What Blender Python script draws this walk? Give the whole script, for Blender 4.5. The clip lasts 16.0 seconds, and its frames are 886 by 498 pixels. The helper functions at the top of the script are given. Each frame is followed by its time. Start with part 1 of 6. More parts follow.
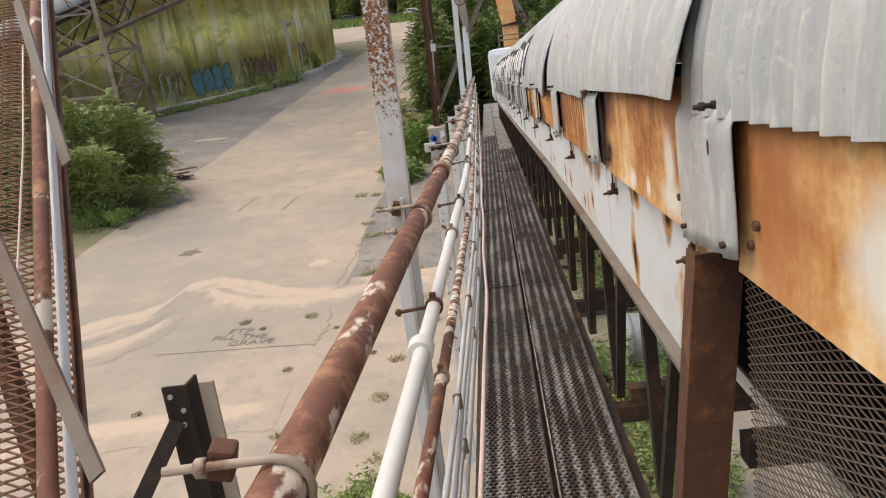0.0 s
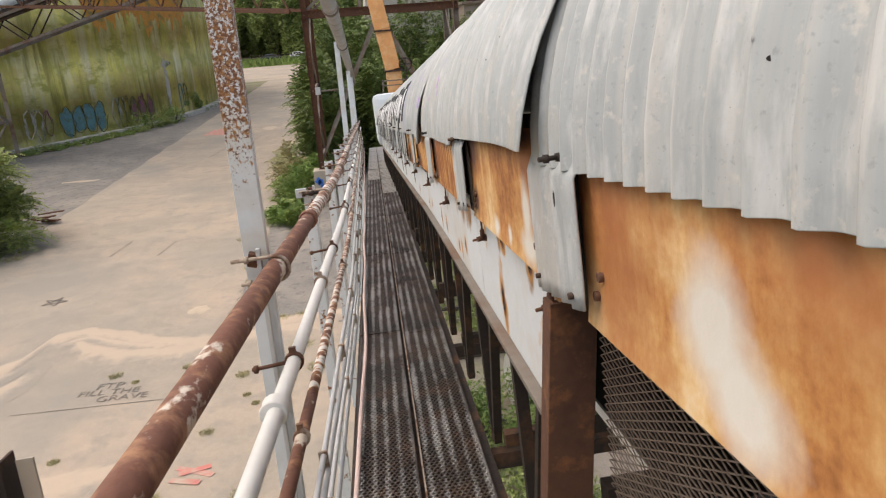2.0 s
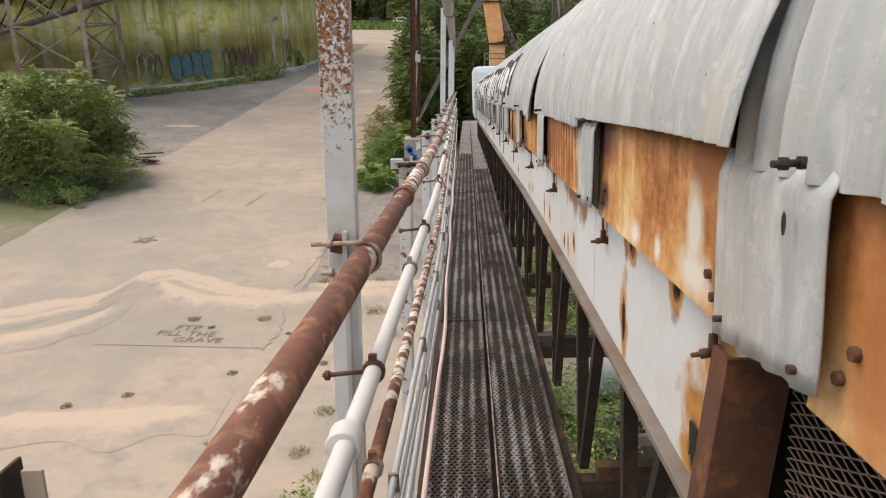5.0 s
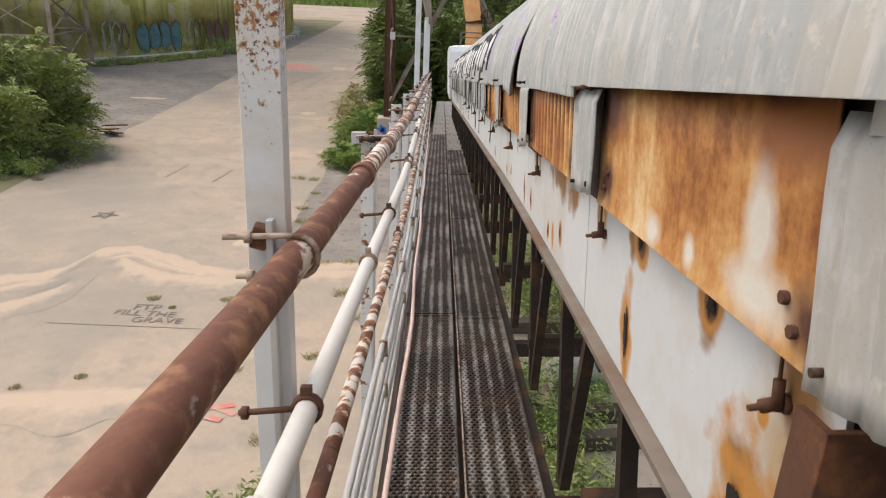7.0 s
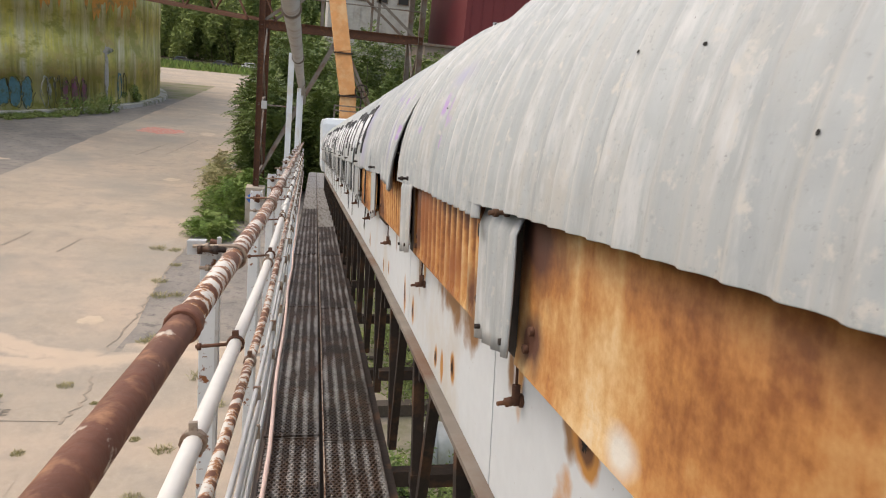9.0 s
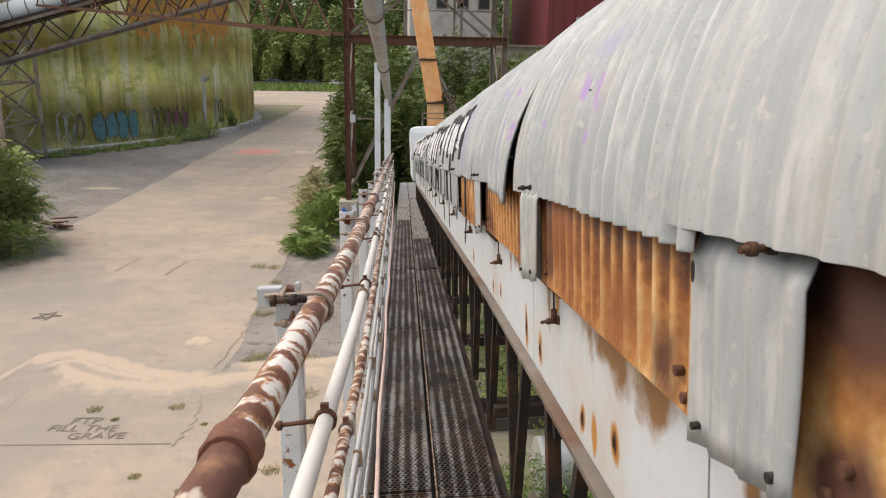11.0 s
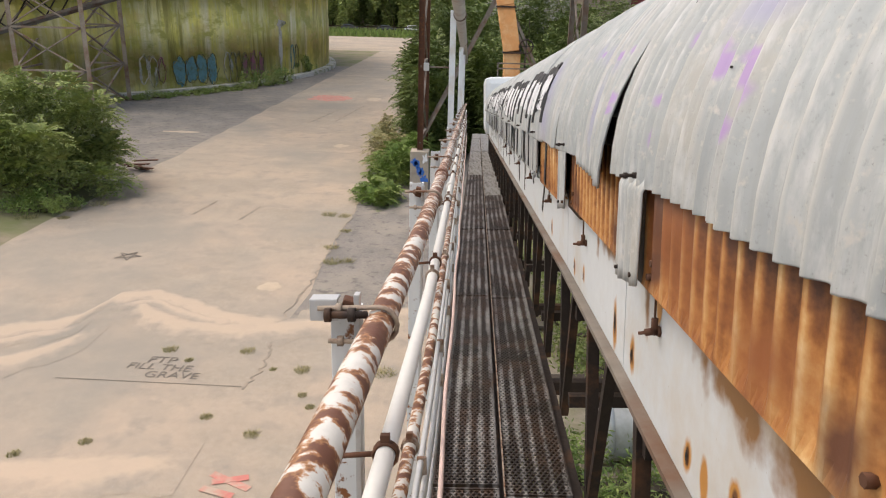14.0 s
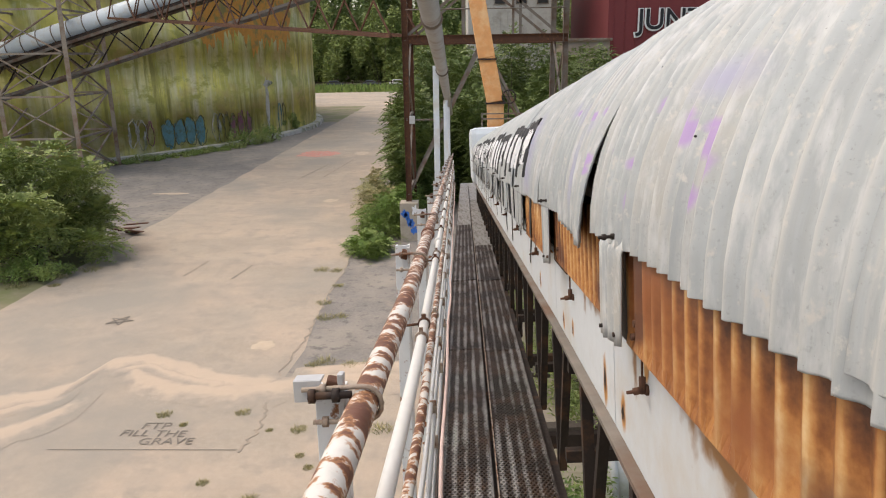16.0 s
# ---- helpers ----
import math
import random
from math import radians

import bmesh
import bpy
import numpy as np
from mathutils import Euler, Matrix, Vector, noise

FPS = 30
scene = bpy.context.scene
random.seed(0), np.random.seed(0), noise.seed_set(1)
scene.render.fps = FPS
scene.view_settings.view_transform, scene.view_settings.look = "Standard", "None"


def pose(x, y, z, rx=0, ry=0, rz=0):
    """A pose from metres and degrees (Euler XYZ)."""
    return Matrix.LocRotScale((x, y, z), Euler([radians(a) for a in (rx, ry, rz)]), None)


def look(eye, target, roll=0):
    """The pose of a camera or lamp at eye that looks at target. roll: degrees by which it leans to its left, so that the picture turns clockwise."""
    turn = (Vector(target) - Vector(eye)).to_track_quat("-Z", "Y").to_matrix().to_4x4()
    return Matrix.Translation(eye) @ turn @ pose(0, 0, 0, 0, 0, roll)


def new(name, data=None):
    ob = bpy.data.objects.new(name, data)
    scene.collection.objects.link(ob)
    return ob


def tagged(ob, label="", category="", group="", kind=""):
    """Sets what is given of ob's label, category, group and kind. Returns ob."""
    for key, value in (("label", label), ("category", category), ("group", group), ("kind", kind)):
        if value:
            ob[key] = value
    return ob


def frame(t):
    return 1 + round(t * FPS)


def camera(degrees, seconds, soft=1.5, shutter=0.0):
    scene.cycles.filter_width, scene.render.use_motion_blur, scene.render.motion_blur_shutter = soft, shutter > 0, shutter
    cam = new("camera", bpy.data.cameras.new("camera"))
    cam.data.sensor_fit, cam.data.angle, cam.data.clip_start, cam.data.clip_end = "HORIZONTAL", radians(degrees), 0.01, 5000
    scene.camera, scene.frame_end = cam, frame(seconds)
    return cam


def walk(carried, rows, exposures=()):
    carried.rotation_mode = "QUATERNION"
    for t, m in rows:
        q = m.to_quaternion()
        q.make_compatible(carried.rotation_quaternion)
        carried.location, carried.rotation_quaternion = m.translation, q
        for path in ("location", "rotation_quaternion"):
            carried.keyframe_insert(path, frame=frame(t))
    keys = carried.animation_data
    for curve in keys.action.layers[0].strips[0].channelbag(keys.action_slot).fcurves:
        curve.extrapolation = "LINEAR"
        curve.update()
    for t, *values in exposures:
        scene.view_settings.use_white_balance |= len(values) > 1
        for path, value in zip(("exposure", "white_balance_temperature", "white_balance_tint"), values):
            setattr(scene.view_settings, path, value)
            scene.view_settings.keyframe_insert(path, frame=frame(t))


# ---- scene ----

# ---- the camera and its walk; the gallery slopes down ahead ----
SLOPE, SIDE, DECK = 6.5, 2.4, 5.6


def gallery_frame():
    up = Vector((math.tan(radians(SIDE)), -math.tan(radians(SLOPE)), 1)).normalized()
    ahead = Vector((0, 1, 0))
    ahead = (ahead - up * ahead.dot(up)).normalized()
    right = ahead.cross(up)
    return Matrix.Translation((0, 0, DECK)) @ Matrix((right, ahead, up)).to_4x4()


TW = gallery_frame()
cam = camera(62.9, 16.0, 1.1, 0.3)
PATH = [
    (0, (-0.105, 0.863, 1.376), (-0.26, 2.801, 0.906), -8.3),
    (0.5, (-0.094, 0.868, 1.384), (-0.228, 2.805, 0.906), -9.2),
    (1, (-0.09, 0.867, 1.38), (-0.19, 2.809, 0.914), -7.9),
    (1.5, (-0.084, 0.879, 1.374), (-0.134, 2.83, 0.938), -6.2),
    (2, (-0.039, 0.911, 1.375), (0.124, 2.865, 0.978), -7.1),
    (2.5, (-0.054, 0.911, 1.372), (0.145, 2.866, 1.002), -5.0),
    (3, (-0.072, 0.923, 1.356), (0.071, 2.878, 0.959), -1.2),
    (3.5, (-0.092, 0.98, 1.327), (0.014, 2.915, 0.832), 0.4),
    (4, (-0.121, 1.065, 1.342), (-0.124, 3.001, 0.842), 0.6),
    (6.5, (-0.068, 1.523, 1.352), (-0.111, 3.492, 1.007), -3.4),
    (7, (-0.098, 1.616, 1.302), (-0.077, 3.554, 0.808), 0.0),
    (7.5, (-0.074, 1.752, 1.359), (0.014, 3.695, 0.892), -1.0),
    (8, (-0.065, 1.854, 1.357), (0.118, 3.815, 1.006), -1.6),
    (8.5, (-0.099, 2.002, 1.373), (0.105, 3.972, 1.091), -0.9),
    (9, (-0.074, 2.111, 1.367), (0.296, 4.054, 1.067), 2.4),
    (9.5, (-0.087, 2.205, 1.345), (0.278, 4.145, 1.028), 1.6),
    (10, (-0.106, 2.327, 1.324), (-0.004, 4.304, 1.037), -2.0),
    (12.5, (-0.062, 2.894, 1.386), (0.095, 4.859, 1.052), -0.8),
    (13, (-0.084, 2.9, 1.371), (0.037, 4.86, 0.989), 0.9),
    (13.5, (-0.119, 2.897, 1.368), (-0.135, 4.85, 0.937), 0.8),
    (14, (-0.108, 2.882, 1.415), (-0.184, 4.836, 0.993), -0.7),
    (14.5, (-0.104, 2.881, 1.433), (-0.204, 4.845, 1.072), -1.6),
    (15, (-0.102, 2.881, 1.447), (-0.199, 4.852, 1.122), -2.5),
    (15.5, (-0.089, 2.877, 1.448), (-0.164, 4.853, 1.144), -2.9),
    (16, (-0.084, 2.878, 1.46), (-0.137, 4.856, 1.169), -3.2),
]
walk(cam, [(t, TW @ look(eye, target, roll)) for t, eye, target, roll in PATH], [(0.0, 0.45, 6850, 10), (16.0, 0.45, 6850, 10)])

# ---- world and light ----
world = bpy.data.worlds.new("sky")
scene.world = world
world.use_nodes = True
wn = world.node_tree.nodes
sky = wn.new("ShaderNodeTexSky")
sky.sky_type = "NISHITA"
sky.sun_disc = False
sky.sun_elevation, sky.sun_rotation = radians(50), radians(-60)
sky.air_density, sky.dust_density = 1.0, 4.0
wn["Background"].inputs[1].default_value = 0.15
world.node_tree.links.new(sky.outputs[0], wn["Background"].inputs[0])
sun = new("sun", bpy.data.lights.new("sun", "SUN"))
sun.data.energy, sun.data.angle, sun.data.color = 1.5, radians(40), (1.0, 0.95, 0.87)
sun.matrix_world = look((0, 0, 30), (8, 12, 0))


# ---- materials ----
def mat(name, base, rough=0.7, metal=0.0, grain=(30, 0.15), stain=None, bump=0.2, speck=None, stretch=(1, 1, 1), space="Object", rnd=0.0, more=(), rise=None):
    """base: colour; grain: (scale, strength); stain: (scale, colour, cover, softness); speck: the same, finer."""
    m = bpy.data.materials.new(name)
    m.use_nodes = True
    nt = m.node_tree
    n, link = nt.nodes, nt.links.new
    b = n["Principled BSDF"]
    tc = n.new("ShaderNodeTexCoord")
    mp = n.new("ShaderNodeMapping")
    mp.inputs["Scale"].default_value = stretch
    link(tc.outputs[space], mp.inputs[0])
    vec = mp.outputs[0]
    fine = n.new("ShaderNodeTexNoise")
    fine.inputs["Scale"].default_value, fine.inputs["Detail"].default_value = grain[0], 6
    link(vec, fine.inputs[0])
    big = n.new("ShaderNodeTexNoise")
    big.inputs["Scale"].default_value, big.inputs["Detail"].default_value = grain[0] * 0.07, 4
    link(vec, big.inputs[0])
    ad = n.new("ShaderNodeMath")
    ad.operation = "ADD"
    link(fine.outputs[0], ad.inputs[0])
    link(big.outputs[0], ad.inputs[1])
    mr = n.new("ShaderNodeMapRange")
    mr.inputs[1].default_value, mr.inputs[2].default_value = 0.6, 1.4
    mr.inputs[3].default_value, mr.inputs[4].default_value = 1 - grain[1], 1 + grain[1]
    link(ad.outputs[0], mr.inputs[0])
    val = mr.outputs[0]
    if rnd:
        oi = n.new("ShaderNodeObjectInfo")
        rr = n.new("ShaderNodeMapRange")
        rr.inputs[3].default_value, rr.inputs[4].default_value = 1 - rnd, 1 + rnd
        link(oi.outputs["Random"], rr.inputs[0])
        mu = n.new("ShaderNodeMath")
        mu.operation = "MULTIPLY"
        link(val, mu.inputs[0])
        link(rr.outputs[0], mu.inputs[1])
        val = mu.outputs[0]
    hs = n.new("ShaderNodeHueSaturation")
    hs.inputs["Color"].default_value = (*base, 1)
    link(val, hs.inputs["Value"])
    col = hs.outputs[0]
    for some in (stain, speck, *more):
        if some:
            sc, colour, cover, soft = some[:4]
            st = some[4] if len(some) > 4 else (1, 1, 1)
            mp2 = n.new("ShaderNodeMapping")
            mp2.inputs["Scale"].default_value = st
            link(tc.outputs[space], mp2.inputs[0])
            t = n.new("ShaderNodeTexNoise")
            t.inputs["Scale"].default_value, t.inputs["Detail"].default_value = sc, 7
            t.inputs["Roughness"].default_value = 0.62
            link(mp2.outputs[0], t.inputs[0])
            r = n.new("ShaderNodeMapRange")
            r.inputs[1].default_value, r.inputs[2].default_value = cover - soft, cover + soft
            value = t.outputs[0]
            if rise and some is not stain:
                # rust that grows denser towards the top of a post
                sep = n.new("ShaderNodeSeparateXYZ")
                link(tc.outputs[space], sep.inputs[0])
                zr = n.new("ShaderNodeMapRange")
                zr.inputs[1].default_value, zr.inputs[2].default_value = rise[0], rise[1]
                zr.inputs[3].default_value, zr.inputs[4].default_value = -0.16, rise[2]
                link(sep.outputs[2], zr.inputs[0])
                plus = n.new("ShaderNodeMath")
                plus.operation = "ADD"
                link(value, plus.inputs[0])
                link(zr.outputs[0], plus.inputs[1])
                value = plus.outputs[0]
            link(value, r.inputs[0])
            mx = n.new("ShaderNodeMix")
            mx.data_type = "RGBA"
            link(r.outputs[0], mx.inputs[0])
            link(col, mx.inputs[6])
            mx.inputs[7].default_value = (*colour, 1)
            col = mx.outputs[2]
    link(col, b.inputs["Base Color"])
    b.inputs["Roughness"].default_value, b.inputs["Metallic"].default_value = rough, metal
    if bump:
        bp = n.new("ShaderNodeBump")
        bp.inputs["Strength"].default_value, bp.inputs["Distance"].default_value = bump, 0.01
        link(fine.outputs[0], bp.inputs["Height"])
        link(bp.outputs[0], b.inputs["Normal"])
    return m


GALV = mat("galvanised_sheet", (0.37, 0.395, 0.405), 0.66, 0.0, (22, 0.14), (3.2, (0.45, 0.445, 0.425), 0.57, 0.10, (0.25, 9, 0.25)), 0.12, (120, (0.30, 0.315, 0.32), 0.64, 0.06), more=((4.0, (0.35, 0.37, 0.375), 0.60, 0.08, (0.3, 11, 0.3)), (2.0, (0.42, 0.395, 0.35), 0.64, 0.08), (11, (0.53, 0.54, 0.54), 0.585, 0.07, (1, 2.2, 0.5)), (7, (0.31, 0.335, 0.345), 0.60, 0.06, (1, 2.5, 0.4)), (38, (0.50, 0.49, 0.46), 0.63, 0.05), (260, (0.26, 0.26, 0.26), 0.68, 0.03)))
WHITE = mat("white_paint_rusting", (0.66, 0.70, 0.73), 0.5, 0, (25, 0.05), (2.2, (0.60, 0.57, 0.52), 0.62, 0.08), 0.06, (9, (0.30, 0.12, 0.03), 0.76, 0.03), more=((70, (0.42, 0.38, 0.34), 0.70, 0.03), (5, (0.52, 0.47, 0.40), 0.68, 0.05, (1, 3, 0.5))))
POST_TALL = mat("post_blistered", (0.66, 0.68, 0.69), 0.55, 0, (25, 0.06), (2.2, (0.60, 0.55, 0.47), 0.60, 0.06), 0.2, (110, (0.36, 0.17, 0.06), 0.61, 0.035, (1, 1, 0.6)), rise=(1.10, 1.42, 0.115), more=((150, (0.17, 0.07, 0.03), 0.62, 0.03),))
POST = mat("post_paint_rusting", (0.68, 0.70, 0.71), 0.55, 0, (25, 0.06), (22, (0.24, 0.09, 0.03), 0.62, 0.02), 0.15, (60, (0.2, 0.08, 0.03), 0.66, 0.02))
PIPE_RUST = mat("rusty_pipe", (0.15, 0.06, 0.035), 0.75, 0, (40, 0.25), (14, (0.34, 0.17, 0.09), 0.58, 0.07), 0.4, (10, (0.60, 0.52, 0.43), 0.60, 0.025, (1.5, 0.8, 1.5)))
PIPE_PEEL = mat("peeling_pipe", (0.62, 0.60, 0.56), 0.6, 0, (40, 0.1), (17, (0.40, 0.19, 0.075), 0.475, 0.02, (1.2, 1.5, 1.2)), 0.35, (17, (0.14, 0.055, 0.03), 0.515, 0.03, (1.2, 1.5, 1.2)))
PIPE_WHITE = mat("white_pipe", (0.70, 0.69, 0.66), 0.45, 0, (30, 0.06), (7, (0.45, 0.38, 0.3), 0.72, 0.06), 0.05)
CONDUIT = mat("grey_conduit", (0.52, 0.52, 0.52), 0.45, 0.3, (30, 0.08), (9, (0.3, 0.22, 0.16), 0.68, 0.05), 0.05)
PINK = mat("pinkish_conduit", (0.56, 0.42, 0.38), 0.5, 0, (30, 0.1), None, 0.05)
EARTH = mat("dry_earth_under_conveyor", (0.34, 0.29, 0.22), 0.95, 0, (12, 0.2), (0.6, (0.20, 0.19, 0.10), 0.55, 0.08), 0.3, (40, (0.22, 0.18, 0.13), 0.62, 0.05))
DUCT = mat("pale_duct", (0.50, 0.50, 0.46), 0.6, 0, (10, 0.1), (1.5, (0.36, 0.35, 0.28), 0.58, 0.1), 0.1)
CLAMP = mat("worn_clamp_steel", (0.34, 0.27, 0.21), 0.6, 0.1, (40, 0.25), (25, (0.16, 0.075, 0.04), 0.55, 0.06), 0.2)
DARK = mat("dark_rusted_steel", (0.026, 0.017, 0.013), 0.75, 0.1, (35, 0.3), (6, (0.10, 0.045, 0.02), 0.6, 0.08), 0.25)
COLUMN = mat("brown_rusted_column", (0.10, 0.042, 0.022), 0.8, 0, (35, 0.25), (12, (0.2, 0.08, 0.03), 0.62, 0.06), 0.3)
DECKING = mat("walkway_steel", (0.034, 0.024, 0.018), 0.5, 0.2, (30, 0.35), (3, (0.085, 0.048, 0.03), 0.55, 0.10), 0.2, (70, (0.012, 0.010, 0.009), 0.62, 0.05))
MESH = mat("expanded_metal", (0.15, 0.115, 0.09), 0.6, 0.1, (40, 0.25), None, 0.1)
PLANK_GREY = mat("dull_grey_plank", (0.34, 0.325, 0.305), 0.6, 0.1, (30, 0.25), (4, (0.16, 0.13, 0.11), 0.56, 0.08, (5, 0.6, 1)), 0.15)
PIPE_GREY = mat("grey_painted_pipe", (0.33, 0.32, 0.31), 0.5, 0.1, (20, 0.12), (3, (0.24, 0.2, 0.17), 0.6, 0.08), 0.08)
MESH_RUST = mat("rusty_expanded_metal", (0.17, 0.08, 0.045), 0.75, 0.1, (40, 0.3), None, 0.1)
GREY_STEEL = mat("weathered_grey_steel", (0.19, 0.165, 0.14), 0.75, 0.0, (14, 0.25), (2, (0.14, 0.075, 0.045), 0.56, 0.1), 0.2)
TOWER_STEEL = mat("pale_weathered_steel", (0.30, 0.25, 0.20), 0.8, 0.0, (9, 0.25), (1.2, (0.20, 0.11, 0.065), 0.56, 0.09), 0.2)
CONCRETE = mat("concrete_road", (0.36, 0.30, 0.235), 0.92, 0, (9, 0.15), (0.28, (0.45, 0.35, 0.265), 0.54, 0.12), 0.25, (60, (0.50, 0.45, 0.39), 0.64, 0.05), more=((1.6, (0.30, 0.26, 0.215), 0.60, 0.10), (0.16, (0.30, 0.265, 0.22), 0.55, 0.07), (90, (0.22, 0.19, 0.155), 0.615, 0.04), (55, (0.56, 0.50, 0.43), 0.665, 0.02)))
SAND = mat("sand_drift", (0.50, 0.40, 0.30), 0.95, 0, (12, 0.12), (3, (0.43, 0.345, 0.265), 0.54, 0.1), 0.2, (60, (0.55, 0.48, 0.40), 0.64, 0.05))
ASPHALT = mat("grey_asphalt", (0.215, 0.193, 0.172), 0.92, 0, (14, 0.25), (0.5, (0.30, 0.26, 0.215), 0.58, 0.1), 0.35, (3, (0.14, 0.125, 0.115), 0.60, 0.06), more=((70, (0.30, 0.27, 0.24), 0.66, 0.04), (1.1, (0.30, 0.25, 0.2), 0.68, 0.05)))
DIRT = mat("dry_earth", (0.24, 0.20, 0.14), 0.95, 0, (4, 0.25), (0.4, (0.16, 0.17, 0.07), 0.5, 0.1), 0.3)
TANK = mat("mossy_tank_wall", (0.60, 0.54, 0.125), 0.8, 0, (2.0, 0.3), (0.32, (0.36, 0.34, 0.075), 0.53, 0.08, (1, 1, 0.6)), 0.15, (0.9, (0.64, 0.59, 0.38), 0.55, 0.10, (1, 1, 0.10)), more=((0.25, (0.44, 0.34, 0.12), 0.56, 0.08, (1, 1, 1.6)), (3.5, (0.50, 0.48, 0.24), 0.62, 0.08, (1, 1, 0.25)), (1.4, (0.28, 0.25, 0.065), 0.58, 0.06, (1, 1, 0.10)), (0.5, (0.34, 0.32, 0.075), 0.58, 0.05, (1, 1, 1.8))))
KERB = mat("pale_kerb", (0.5, 0.47, 0.4), 0.9, 0, (6, 0.2), (1.0, (0.2, 0.2, 0.1), 0.56, 0.08), 0.2)
PIER = mat("pier_concrete", (0.42, 0.36, 0.29), 0.9, 0, (12, 0.15), (3, (0.3, 0.25, 0.2), 0.6, 0.1), 0.3)
BLUE = mat("blue_spray_paint", (0.04, 0.16, 0.55), 0.6, 0, (20, 0.1), None, 0)
BLACK = mat("black_spray_paint", (0.012, 0.012, 0.016), 0.5, 0, (20, 0.1), None, 0)
CHALK = mat("white_spray_paint", (0.75, 0.75, 0.76), 0.6, 0, (20, 0.06), None, 0)
TEAL = mat("teal_spray_paint", (0.12, 0.26, 0.28), 0.7, 0, (4, 0.25), (3, (0.1, 0.12, 0.05), 0.6, 0.1), 0)
MAUVE = mat("mauve_spray_paint", (0.26, 0.09, 0.13), 0.7, 0, (4, 0.25), (3, (0.14, 0.13, 0.05), 0.55, 0.1), 0)
SCRIBBLE = mat("faded_black_paint", (0.085, 0.08, 0.045), 0.7, 0, (4, 0.25), (3, (0.24, 0.22, 0.07), 0.52, 0.1), 0)
RED = mat("red_ground_paint", (0.56, 0.20, 0.165), 0.9, 0, (9, 0.2), (4, (0.46, 0.35, 0.27), 0.53, 0.10), 0)
ORANGE = mat("orange_chute_board", (0.62, 0.29, 0.10), 0.6, 0, (8, 0.15), (2.5, (0.70, 0.44, 0.22), 0.56, 0.1), 0.1)
ORANGE_RUST = mat("orange_flaking_paint", (0.55, 0.25, 0.04), 0.7, 0, (3, 0.2), (1, (0.25, 0.2, 0.06), 0.58, 0.05), 0)
MAROON = mat("maroon_cladding", (0.16, 0.025, 0.028), 0.6, 0, (3, 0.12), None, 0.05)
BROWN_WALL = mat("brown_wall", (0.28, 0.23, 0.19), 0.85, 0, (3, 0.15), None, 0.1)
GREY_WALL = mat("pale_grey_cladding", (0.42, 0.41, 0.38), 0.8, 0, (3, 0.12), (0.6, (0.3, 0.28, 0.25), 0.58, 0.1), 0.1)
BARK = mat("bark", (0.09, 0.07, 0.05), 0.9, 0, (20, 0.3), None, 0.4)
GRASS = mat("dry_grass", (0.17, 0.19, 0.06), 0.8, 0, (2, 0.3), (0.6, (0.28, 0.25, 0.12), 0.55, 0.12), 0)
RUBBER = mat("black_rubber", (0.02, 0.02, 0.02), 0.7, 0, (20, 0.2), None, 0.1)


